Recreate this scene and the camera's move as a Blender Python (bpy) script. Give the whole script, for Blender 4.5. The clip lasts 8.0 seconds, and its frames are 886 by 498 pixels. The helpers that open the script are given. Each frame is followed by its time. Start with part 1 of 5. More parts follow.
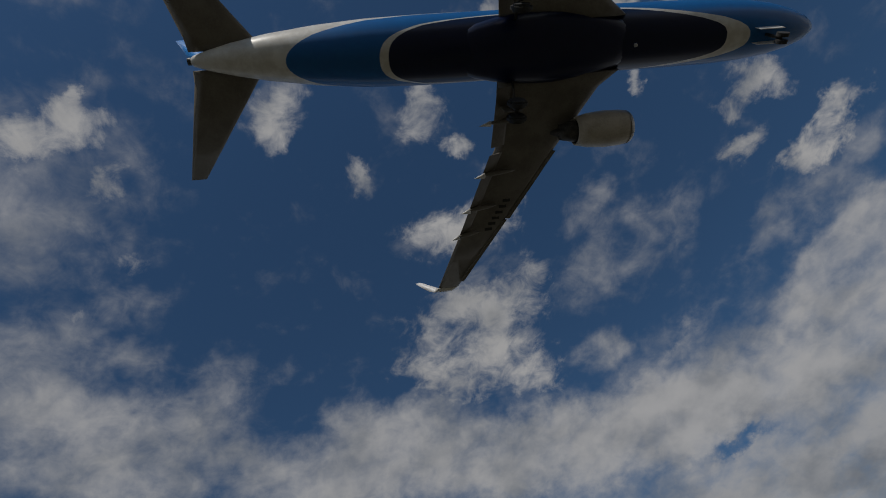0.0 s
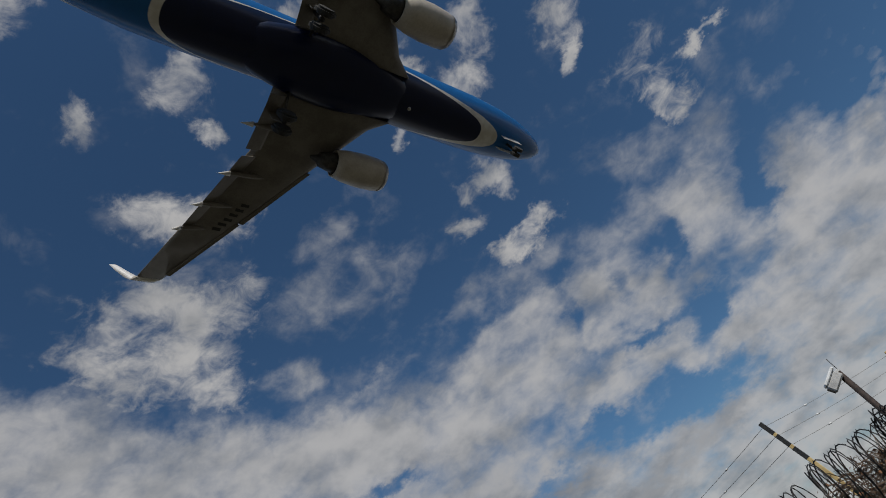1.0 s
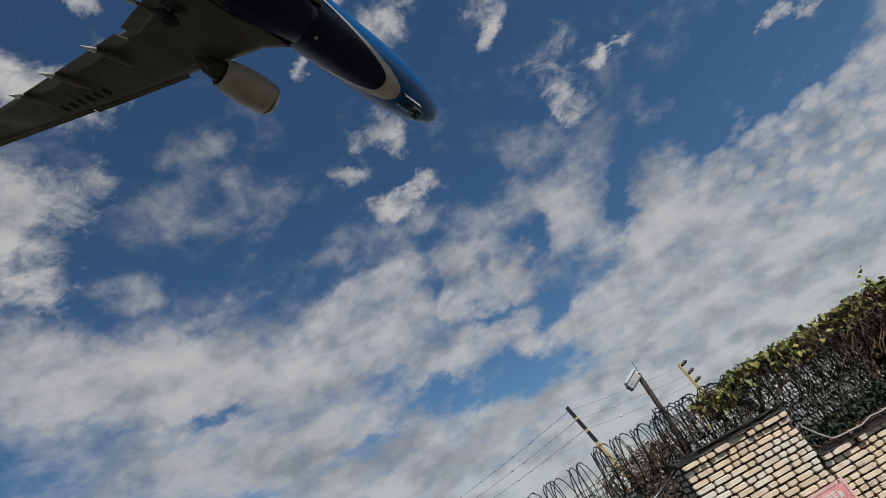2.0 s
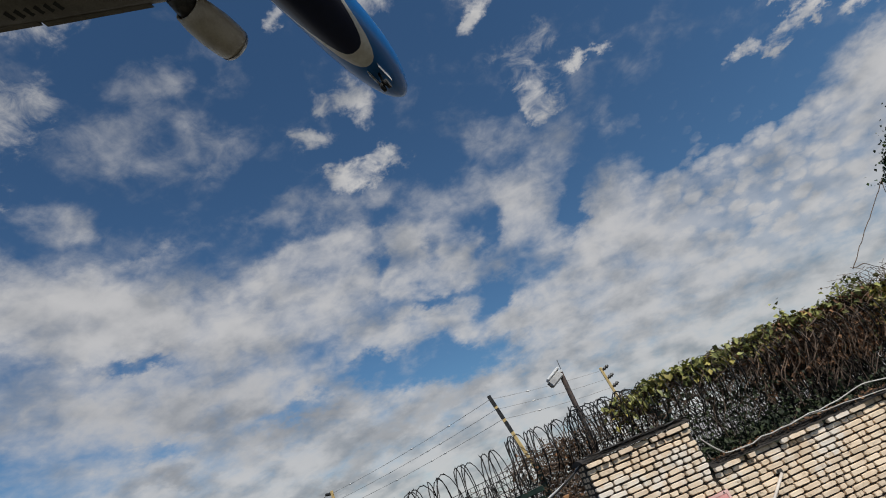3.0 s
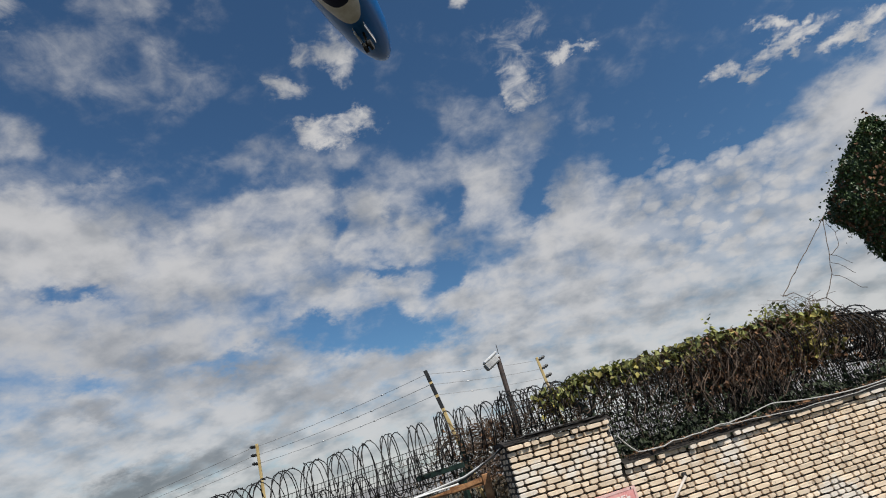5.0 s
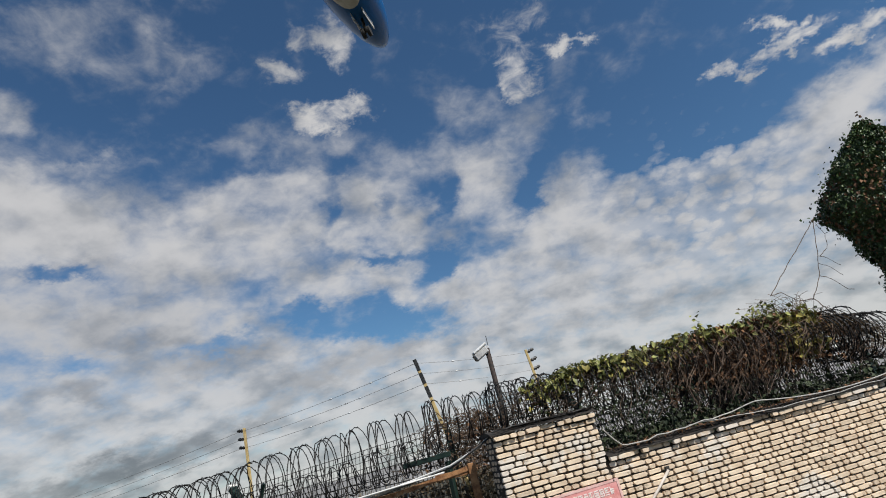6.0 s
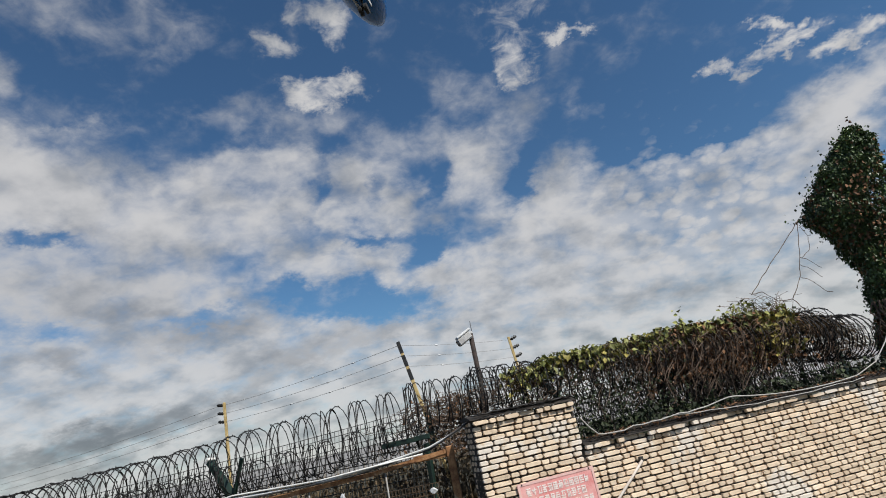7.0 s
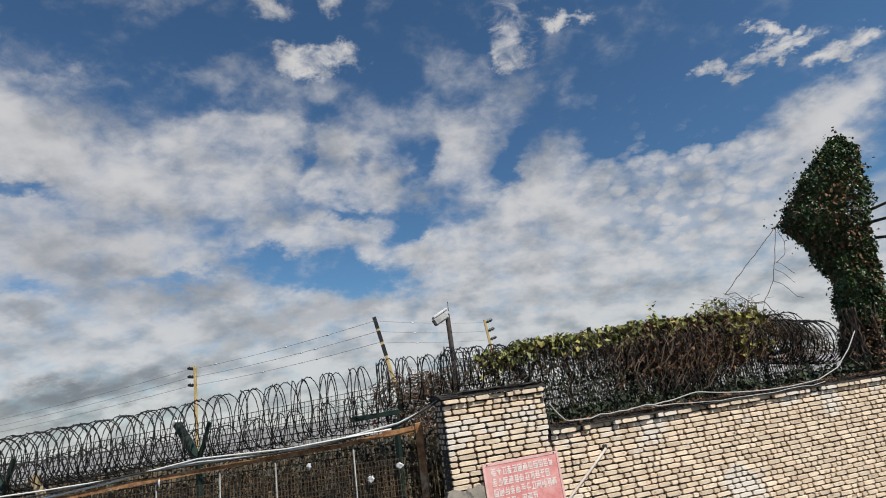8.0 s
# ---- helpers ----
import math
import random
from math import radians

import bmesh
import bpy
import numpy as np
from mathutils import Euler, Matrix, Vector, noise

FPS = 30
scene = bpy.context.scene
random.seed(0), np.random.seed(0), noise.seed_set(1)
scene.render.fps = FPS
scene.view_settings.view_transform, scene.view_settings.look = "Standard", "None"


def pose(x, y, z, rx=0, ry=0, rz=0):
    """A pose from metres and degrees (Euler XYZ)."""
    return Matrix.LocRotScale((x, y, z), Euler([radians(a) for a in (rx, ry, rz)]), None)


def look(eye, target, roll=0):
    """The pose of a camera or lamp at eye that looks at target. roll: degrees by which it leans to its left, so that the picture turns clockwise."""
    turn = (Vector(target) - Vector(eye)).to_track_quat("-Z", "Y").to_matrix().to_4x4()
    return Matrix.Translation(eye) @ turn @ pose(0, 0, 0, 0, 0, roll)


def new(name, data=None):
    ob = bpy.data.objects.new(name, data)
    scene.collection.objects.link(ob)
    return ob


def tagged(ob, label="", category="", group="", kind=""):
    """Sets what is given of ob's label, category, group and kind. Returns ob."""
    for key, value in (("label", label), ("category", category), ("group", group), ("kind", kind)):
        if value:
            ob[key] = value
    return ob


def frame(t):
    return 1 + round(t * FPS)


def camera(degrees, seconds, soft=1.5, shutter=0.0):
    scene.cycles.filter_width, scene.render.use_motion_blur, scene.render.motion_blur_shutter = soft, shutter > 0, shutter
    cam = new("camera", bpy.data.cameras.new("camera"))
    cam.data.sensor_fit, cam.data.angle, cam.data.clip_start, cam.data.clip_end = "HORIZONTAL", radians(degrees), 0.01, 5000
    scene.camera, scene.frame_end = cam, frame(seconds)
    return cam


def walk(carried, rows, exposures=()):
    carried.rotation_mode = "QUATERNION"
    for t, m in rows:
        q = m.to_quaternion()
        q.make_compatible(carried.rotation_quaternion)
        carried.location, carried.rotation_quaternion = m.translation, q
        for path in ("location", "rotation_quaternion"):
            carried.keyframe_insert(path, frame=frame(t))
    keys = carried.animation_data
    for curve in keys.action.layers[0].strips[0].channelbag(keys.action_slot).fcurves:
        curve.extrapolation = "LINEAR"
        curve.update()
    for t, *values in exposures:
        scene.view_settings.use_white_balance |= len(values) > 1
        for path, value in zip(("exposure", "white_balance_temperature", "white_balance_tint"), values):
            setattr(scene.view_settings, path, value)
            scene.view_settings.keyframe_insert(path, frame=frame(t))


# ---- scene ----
cam = camera(77.5, 8.0, soft=1.0)
PATH = [
    (0.0, pose(-0.100, -0.008, 2.950, 144.92, 16.13, 78.50)),
    (0.5, pose(-0.100, -0.008, 2.945, 142.42, 22.70, 62.48)),
    (1.0, pose(-0.099, -0.008, 2.934, 135.46, 26.79, 45.84)),
    (1.5, pose(-0.064, -0.003, 2.906, 128.09, 27.20, 34.08)),
    (2.0, pose(-0.068, -0.004, 2.864, 122.14, 25.04, 25.70)),
    (3.5, pose(0.002, 0.024, 2.811, 114.84, 18.11, 13.24)),
    (4.0, pose(0.012, 0.015, 2.804, 112.92, 16.01, 10.39)),
    (4.5, pose(0.018, -0.009, 2.805, 112.18, 15.10, 9.34)),
    (6.0, pose(0.019, -0.024, 2.801, 110.29, 13.19, 7.34)),
    (6.5, pose(0.014, -0.029, 2.802, 109.51, 12.40, 6.53)),
    (7.0, pose(0.009, -0.026, 2.802, 108.22, 11.05, 5.17)),
    (7.5, pose(0.002, -0.019, 2.802, 106.71, 9.30, 3.51)),
    (8.0, pose(-0.000, 0.000, 2.800, 105.64, 7.61, 2.12)),
]
EXPOSURES = ((0.0, -0.88), (0.5, -0.72), (1.0, -0.52), (1.5, -0.4), (2.0, -0.32), (3.5, -0.14), (6.0, -0.03), (8.0, 0.02))
walk(cam, PATH, EXPOSURES)
SUN_AZ, SUN_EL = 133.0, 46.0          # degrees clockwise from the way ahead, and above the horizon
EYE = 2.8                             # height of the lens above the ground

# ---- world: blue sky with broken cloud, and the sun ----
# clouds: azimuth, elevation, half length, half width and tilt in degrees, and how dense
HIGH_PUFFS = ((-126.7, 60.6, 2.2, 2.0, 37, 1.00), (-121.4, 63.8, 2.6, 1.7, 22, 1.00), (-125.3, 65.2, 0.8, 1.2, 38, 0.80), (-114.2, 60.1, 2.8, 1.3, 71, 0.60), (-81.0, 70.1, 3.5, 2.0, 63, 0.85), (-82.8, 66.7, 1.4, 0.9, 37, 0.60), (-110.0, 48.4, 1.6, 1.0, 13, 0.50), (-115.0, 47.2, 2.3, 0.8, 5, 0.40), (-107.1, 53.7, 2.7, 1.3, 2, 0.30), (35.5, 27.9, 1.1, 0.7, -39, 0.95), (36.0, 25.7, 2.9, 0.8, 4, 0.85), (30.4, 26.2, 1.2, 0.8, -12, 0.80), (32.3, 25.1, 0.8, 0.5, -35, 0.60), (38.3, 25.9, 1.8, 0.8, 2, 0.80), (40.1, 23.4, 2.1, 0.8, -9, 0.95), (42.0, 24.1, 1.0, 0.7, -11, 0.80))
SMALL_PUFFS = ((-44.2, 67.1, 1.2, 1.7, -13, 1.00), (-46.7, 64.2, 2.3, 2.1, -12, 0.75), (-65.8, 61.4, 1.1, 2.0, 4, 0.85), (-45.1, 60.0, 1.4, 1.0, -15, 0.95), (-29.6, 69.1, 2.2, 1.2, -25, 0.85), (-30.9, 66.5, 0.7, 0.7, -24, 0.70), (-21.1, 66.0, 1.7, 1.0, -33, 0.65), (-27.3, 63.3, 1.2, 1.0, -28, 0.70), (-24.9, 60.9, 0.8, 1.4, -31, 0.85), (-9.1, 62.5, 4.5, 1.9, -48, 0.85), (-14.8, 58.5, 0.8, 1.6, -39, 0.75), (-8.0, 55.7, 1.7, 1.0, -59, 0.85), (-21.8, 57.0, 1.1, 1.3, -34, 1.00), (-26.0, 55.5, 1.2, 1.4, -31, 0.85), (-16.3, 51.5, 0.7, 1.5, -39, 0.85))
BROKEN_PUFFS = ((4.9, 54.2, 1.9, 2.6, -56, 0.85), (-2.4, 50.7, 2.7, 2.1, -5, 0.95), (-8.2, 50.3, 1.7, 2.1, -45, 0.95), (-5.3, 44.6, 1.6, 0.8, -76, 0.70), (-9.6, 42.0, 2.3, 1.6, -64, 0.95), (-14.2, 42.9, 1.5, 1.0, -40, 0.60), (-16.9, 39.9, 2.0, 1.1, -29, 0.75), (-9.2, 35.9, 2.4, 1.3, 2, 1.00), (-14.2, 35.2, 2.2, 1.5, -10, 1.00), (11.7, 46.8, 2.4, 2.0, -61, 0.80), (8.7, 43.9, 0.9, 1.9, -58, 0.95), (17.1, 35.1, 1.3, 0.8, -8, 1.00), (19.3, 34.7, 0.7, 0.6, -66, 0.70), (11.2, 34.4, 2.5, 1.9, -79, 0.80), (13.2, 38.6, 3.5, 2.6, -18, 0.42), (10.6, 32.8, 1.1, 0.6, -78, 0.60))
LARGE_PUFFS = ((-54.0, 52.8, 5.2, 2.1, -17, 1.00), (-43.2, 53.7, 2.6, 1.8, 32, 0.90), (-59.0, 45.6, 5.2, 2.5, 2, 1.00), (-54.0, 43.9, 1.9, 1.7, -15, 1.00), (-48.4, 44.4, 2.9, 2.1, 45, 0.65), (-57.6, 40.1, 5.5, 3.0, 8, 1.00), (-66.7, 41.5, 3.1, 1.8, -9, 0.75), (-64.7, 38.6, 1.9, 1.3, -51, 0.50), (-53.4, 35.9, 2.9, 1.6, -8, 0.60))
HIGH_VEILS = ((-119.3, 53.7, 7.6, 5.1, 13, 0.30), (-117.8, 62.8, 6.6, 4.6, 51, 0.28), (-112.8, 45.3, 8.8, 4.6, 13, 0.50), (-104.9, 39.6, 12.5, 3.4, -2, 0.62), (-92.9, 43.6, 5.4, 2.6, 63, 0.42), (-72.6, 37.6, 7.1, 2.9, -7, 0.52), (-78.3, 34.2, 9.9, 3.0, -4, 0.72), (-100.2, 35.6, 9.8, 2.3, -1, 0.62), (-33.2, 47.1, 3.3, 2.0, -9, 0.25))
MID_BANKS = ((-36.3, 41.1, 7.3, 3.7, -1, 0.42), (-35.5, 46.8, 4.2, 1.6, 5, 0.38), (-25.2, 48.6, 4.0, 1.4, -43, 0.25), (-45.7, 34.6, 2.4, 3.4, -37, 0.34), (-69.9, 36.3, 6.1, 2.7, -10, 0.50), (-60.0, 30.5, 15.6, 3.1, -13, 0.95), (-43.4, 27.5, 13.3, 3.4, -7, 0.92))
WEST_BANKS = ((-38.6, 42.9, 4.9, 1.3, 14, 0.17), (-37.1, 40.1, 4.5, 1.2, -3, 0.20), (-29.4, 41.6, 3.4, 2.2, -9, 0.24), (-44.9, 34.8, 2.0, 1.5, 8, 0.42), (-37.5, 31.3, 2.6, 0.7, 12, 0.35), (-41.7, 25.6, 8.2, 2.3, -3, 1.00), (-30.9, 23.5, 11.8, 2.4, -13, 1.00), (-39.7, 17.9, 9.8, 2.8, -11, 0.95), (-30.3, 16.4, 4.8, 3.1, -10, 0.85), (-17.2, 29.0, 2.6, 4.2, -25, 0.72), (-24.2, 33.3, 7.7, 2.0, 11, 0.34), (-10.1, 27.2, 4.3, 2.4, -13, 0.82), (-5.2, 22.5, 4.1, 2.8, -16, 0.85))
NORTH_BANKS = ((3.5, 25.3, 3.0, 4.0, -29, 0.80), (-12.0, 23.5, 3.7, 1.6, -13, 0.72), (-10.2, 18.3, 4.3, 1.6, -9, 0.80), (-16.4, 18.3, 3.6, 1.4, -12, 0.75), (-7.7, 15.9, 1.6, 1.7, -15, 0.75), (-21.7, 25.0, 6.9, 2.3, -14, 0.85), (-23.5, 28.6, 4.4, 1.9, 3, 0.60), (13.0, 21.9, 3.3, 2.2, 44, 0.82), (9.0, 19.1, 4.2, 2.7, 25, 0.85), (4.7, 16.9, 4.6, 2.2, 11, 0.80), (-1.5, 14.5, 4.9, 2.4, -22, 1.00), (7.6, 11.4, 11.5, 3.4, -10, 1.00), (19.3, 11.9, 12.7, 4.5, -3, 1.00))
EAST_BANKS = ((27.6, 12.8, 9.8, 4.9, 8, 1.00), (36.1, 17.8, 6.0, 3.2, 24, 1.00), (40.5, 20.4, 3.2, 1.9, 24, 0.90), (23.6, 18.2, 9.5, 2.2, -0, 0.80), (16.0, 17.4, 4.7, 2.8, -2, 0.62), (-19.0, 10.6, 11.6, 2.5, 2, 0.80), (-1.2, 8.8, 11.2, 2.8, -8, 0.95), (-23.4, 14.3, 4.7, 2.2, -12, 0.65), (4.5, 32.2, 4.8, 2.8, -5, 0.32), (16.5, 29.0, 1.2, 2.4, -36, 0.28), (16.4, 33.5, 1.6, 2.6, -37, 0.20), (-6.0, 30.6, 11.3, 2.3, -15, 0.35), (9.3, 28.8, 3.3, 2.3, 39, 0.40))
BROAD_VEILS = ((-39.2, 19.8, 17.1, 5.8, -6, 0.60), (-17.6, 21.1, 14.1, 6.2, -11, 0.42), (-35.1, 11.4, 17.8, 5.3, -2, 0.80), (-14.8, 9.0, 16.0, 3.3, -2, 0.60), (8.6, 19.0, 12.2, 6.3, -0, 0.45), (28.7, 26.6, 14.1, 6.1, -6, 0.12), (10.7, 36.3, 8.7, 5.8, -24, 0.12), (-1.5, 27.7, 14.6, 3.5, -17, 0.20), (19.9, 14.5, 14.7, 5.9, 0, 0.70), (-97.8, 37.8, 18.6, 5.1, -7, 0.25), (-40.9, 28.6, 20.3, 5.3, -5, 0.25), (-60.6, 30.9, 21.3, 4.1, -14, 0.50), (-120.1, 58.3, 8.6, 9.4, 29, 0.15), (-123.5, 72.7, 11.0, 5.0, 40, 0.16), (-33.6, 7.5, 14.6, 5.3, 5, 0.92), (-16.1, 10.3, 8.6, 3.4, 10, 0.50))
BLUE_GAPS = ((-9.7, 13.2, 7.4, 1.7, -10, 0.44), (-18.2, 16.3, 3.3, 1.2, -2, 0.45), (-3.3, 17.9, 3.5, 1.8, 34, 0.60), (-9.1, 20.2, 4.1, 0.8, -9, 0.35), (-39.6, 21.9, 3.3, 0.7, -14, 0.45), (-26.6, 14.1, 4.5, 1.1, 5, 0.50), (-39.3, 14.5, 3.2, 0.8, -3, 0.30), (-1.2, 24.5, 1.3, 4.1, -32, 0.40), (-14.2, 25.2, 0.8, 2.9, -22, 0.35), (-12.8, 30.8, 2.2, 1.1, -11, 0.30), (8.7, 23.2, 1.3, 3.4, -41, 0.50), (-7.7, 25.0, 0.9, 2.3, -14, 0.30))
# heavy undersides low in the west, in the same form
GREY_UNDERSIDES = ((-35.1, 4.7, 9.6, 1.7, 8, 1.00), (-26.0, 5.9, 5.6, 1.0, 14, 0.50), (-18.3, 9.4, 7.8, 1.7, 14, 0.50), (-26.0, 12.9, 6.2, 1.5, 6, 0.50), (-37.8, 11.7, 4.2, 1.0, -1, 0.50), (-32.1, 15.3, 6.5, 0.8, -6, 0.30), (-39.2, 22.2, 4.4, 0.9, 1, 0.30), (-9.2, 10.8, 3.4, 1.4, 9, 0.40), (11.8, 9.0, 11.0, 1.1, -5, 0.25), (-38.7, 2.2, 2.1, 0.9, 4, 0.40), (-23.6, 3.5, 2.9, 1.3, 9, 0.35), (-37.1, 16.6, 16.0, 5.4, -8, 0.20))


def node(tree, kind, *links):
    """A node with its inputs linked or set in order."""
    n = tree.nodes.new(kind)
    for slot, value in zip(n.inputs, links):
        if value is None:
            continue
        if isinstance(value, bpy.types.NodeSocket):
            tree.links.new(value, slot)
        else:
            slot.default_value = value
    return n


def math_node(tree, op, a, b=None, c=None):
    n = node(tree, "ShaderNodeMath", a, b, c)
    n.operation = op
    return n.outputs[0]


def vec_node(tree, op, a, b=None):
    n = node(tree, "ShaderNodeVectorMath", a, b)
    n.operation = op
    return n


def smooth(tree, value, low, high, out_low=0.0, out_high=1.0):
    n = node(tree, "ShaderNodeMapRange", value, low, high, out_low, out_high)
    n.interpolation_type = "SMOOTHSTEP"
    return n.outputs[0]


def noise_node(tree, where, scale, detail=4.0, rough=0.55, distortion=0.0, color=False):
    n = tree.nodes.new("ShaderNodeTexNoise")
    tree.links.new(where, n.inputs["Vector"])
    n.inputs["Scale"].default_value, n.inputs["Detail"].default_value = scale, detail
    n.inputs["Roughness"].default_value, n.inputs["Distortion"].default_value = rough, distortion
    return n.outputs["Color" if color else 0]


def mix_color(tree, fac, a, b, blend="MIX"):
    n = tree.nodes.new("ShaderNodeMix")
    n.data_type, n.blend_type = "RGBA", blend
    for slot, value in ((n.inputs[0], fac), (n.inputs[6], a), (n.inputs[7], b)):
        if isinstance(value, bpy.types.NodeSocket):
            tree.links.new(value, slot)
        else:
            slot.default_value = value if not isinstance(value, tuple) else (*value[:3], 1)
    return n.outputs[2]


def build_world():
    world = bpy.data.worlds.new("sky")
    scene.world = world
    world.use_nodes = True
    t = world.node_tree
    t.nodes.clear()
    sky = t.nodes.new("ShaderNodeTexSky")
    sky.sky_type, sky.sun_disc, sky.sun_elevation, sky.sun_rotation = "NISHITA", False, radians(SUN_EL), radians(SUN_AZ)
    sky.altitude, sky.air_density, sky.dust_density, sky.ozone_density = 100, 1.0, 0.2, 1.2
    ray_dir = t.nodes.new("ShaderNodeTexCoord").outputs["Generated"]
    split = node(t, "ShaderNodeSeparateXYZ", ray_dir)
    height = split.outputs[2]
    under = math_node(t, "ADD", math_node(t, "MAXIMUM", height, 0.0), 0.2)
    flat = node(t, "ShaderNodeCombineXYZ", math_node(t, "DIVIDE", split.outputs[0], under), math_node(t, "DIVIDE", split.outputs[1], under), 0.0).outputs[0]
    near = math_node(t, "ADD", math_node(t, "MAXIMUM", height, 0.0), 0.42)
    round_up = node(t, "ShaderNodeCombineXYZ", math_node(t, "DIVIDE", split.outputs[0], near), math_node(t, "DIVIDE", split.outputs[1], near), 0.0).outputs[0]
    # ragged edges: the ray is bent by noise before it meets the clouds
    def bend(over, scale, amount):
        wob = vec_node(t, "SUBTRACT", noise_node(t, over, scale, 6.0, 0.65, color=True), (0.5, 0.5, 0.5)).outputs[0]
        push = vec_node(t, "SCALE", wob)
        push.inputs["Scale"].default_value = amount
        return vec_node(t, "ADD", ray_dir, push.outputs[0]).outputs[0]

    ragged, wavy = bend(round_up, 17.0, 0.10), bend(round_up, 8.0, 0.11)

    def cover(clouds, where, grow):
        """How much of the sky the clouds leave clear, 1 to 0."""
        clear_part = None
        for az, el, long_side, short_side, tilt, dense in clouds:
            a, e, q = radians(az), radians(el), radians(tilt)
            mid = Vector((math.sin(a) * math.cos(e), math.cos(a) * math.cos(e), math.sin(e)))
            east = Vector((math.cos(a), -math.sin(a), 0.0))
            up = east.cross(mid)
            major, minor = east * math.cos(q) + up * math.sin(q), up * math.cos(q) - east * math.sin(q)
            turn = Matrix((major, minor, major.cross(minor))).transposed().to_euler()
            if clear_part is not None:
                # one cloud after the other, so that few values are kept at once
                step = vec_node(t, "MULTIPLY_ADD", clear_part, (1e-7, 1e-7, 1e-7))
                t.links.new(where, step.inputs[2])
                where = step.outputs[0]
            local = node(t, "ShaderNodeMapping", where, mid, turn, (radians(long_side), radians(short_side), 1.0))
            local.vector_type = "TEXTURE"
            far = vec_node(t, "LENGTH", local.outputs[0]).outputs["Value"]
            one = smooth(t, far, 0.1, grow, 1.0 - dense, 1.0)
            clear_part = one if clear_part is None else math_node(t, "MULTIPLY", clear_part, one)
        return clear_part

    def inverse(value):
        return math_node(t, "SUBTRACT", 1.0, value)

    fine = noise_node(t, flat, 18.0, 9.0, 0.64, 0.5)
    broad = noise_node(t, round_up, 9.5, 5.0, 0.5, 0.3)
    puffs = inverse(cover(HIGH_PUFFS + SMALL_PUFFS + BROKEN_PUFFS + LARGE_PUFFS, ragged, 1.75))
    banks = inverse(cover(HIGH_VEILS + MID_BANKS + WEST_BANKS + NORTH_BANKS + EAST_BANKS + BROAD_VEILS, wavy, 1.6))
    gaps = inverse(cover(BLUE_GAPS, wavy, 1.4))
    horizon = smooth(t, height, 0.30, 0.10, 0.0, 1.0)
    behind = math_node(t, "MULTIPLY", smooth(t, split.outputs[1], 0.1, -0.5), smooth(t, noise_node(t, flat, 2.0, 3.0), 0.45, 0.7, 0.0, 0.8))
    banks = math_node(t, "MAXIMUM", banks, math_node(t, "MULTIPLY", puffs, 0.42))
    soft_mask = math_node(t, "MAXIMUM", math_node(t, "SUBTRACT", math_node(t, "MAXIMUM", banks, horizon), gaps), behind)
    grain = math_node(t, "MULTIPLY", math_node(t, "SUBTRACT", fine, 0.5), 1.5)
    lumps = math_node(t, "MULTIPLY", math_node(t, "SUBTRACT", noise_node(t, round_up, 26.0, 5.0, 0.58, 0.4), 0.5), 1.5)
    faint = math_node(t, "MULTIPLY", grain, smooth(t, height, 0.25, 0.75, 0.06, 0.42))
    swell = math_node(t, "MULTIPLY", math_node(t, "SUBTRACT", broad, 0.5), 1.5)
    hard = smooth(t, math_node(t, "ADD", puffs, math_node(t, "ADD", math_node(t, "MULTIPLY", grain, 1.35), math_node(t, "MULTIPLY", swell, 0.4))), 0.12, 1.2)
    hard = math_node(t, "MULTIPLY", hard, smooth(t, puffs, 0.03, 0.25))
    soft = smooth(t, math_node(t, "ADD", soft_mask, math_node(t, "ADD", math_node(t, "ADD", faint, math_node(t, "MULTIPLY", lumps, 0.34)), math_node(t, "MULTIPLY", swell, 0.80))), 0.06, 1.10)
    # a patch of small ripples in the high layer
    cells = t.nodes.new("ShaderNodeTexVoronoi")
    t.links.new(vec_node(t, "MULTIPLY", bend(round_up, 20.0, 0.03), (1.0, 1.0, 1.7)).outputs[0], cells.inputs["Vector"])
    cells.inputs["Scale"].default_value = 34.0
    patch = smooth(t, vec_node(t, "DISTANCE", ray_dir, RIPPLES).outputs["Value"], 0.22, 0.06, 0.0, 0.42)
    soft = math_node(t, "SUBTRACT", soft, math_node(t, "MULTIPLY", patch, smooth(t, cells.outputs["Distance"], 0.30, 0.75)))
    soft = math_node(t, "MAXIMUM", soft, 0.0)
    density = math_node(t, "MAXIMUM", math_node(t, "MULTIPLY", hard, 0.95), math_node(t, "MULTIPLY", soft, 0.88))
    # lit tops and greyer undersides
    shade = math_node(t, "ADD", noise_node(t, round_up, 7.0, 5.0, 0.5), math_node(t, "MULTIPLY", lumps, 0.10))
    heavy = math_node(t, "MULTIPLY", inverse(cover(GREY_UNDERSIDES, wavy, 1.5)), smooth(t, broad, 0.25, 0.6, 0.6, 1.0))
    cloud = mix_color(t, smooth(t, shade, 0.24, 0.62), CLOUD_GREY, CLOUD_LIT)
    cloud = mix_color(t, heavy, cloud, CLOUD_DARK)
    clear = mix_color(t, 1.0, sky.outputs[0], (0.66, 0.98, 1.19), "MULTIPLY")
    mixed = mix_color(t, density, clear, cloud)
    back = node(t, "ShaderNodeBackground", mixed, SKY_STRENGTH)
    t.links.new(back.outputs[0], t.nodes.new("ShaderNodeOutputWorld").inputs[0])


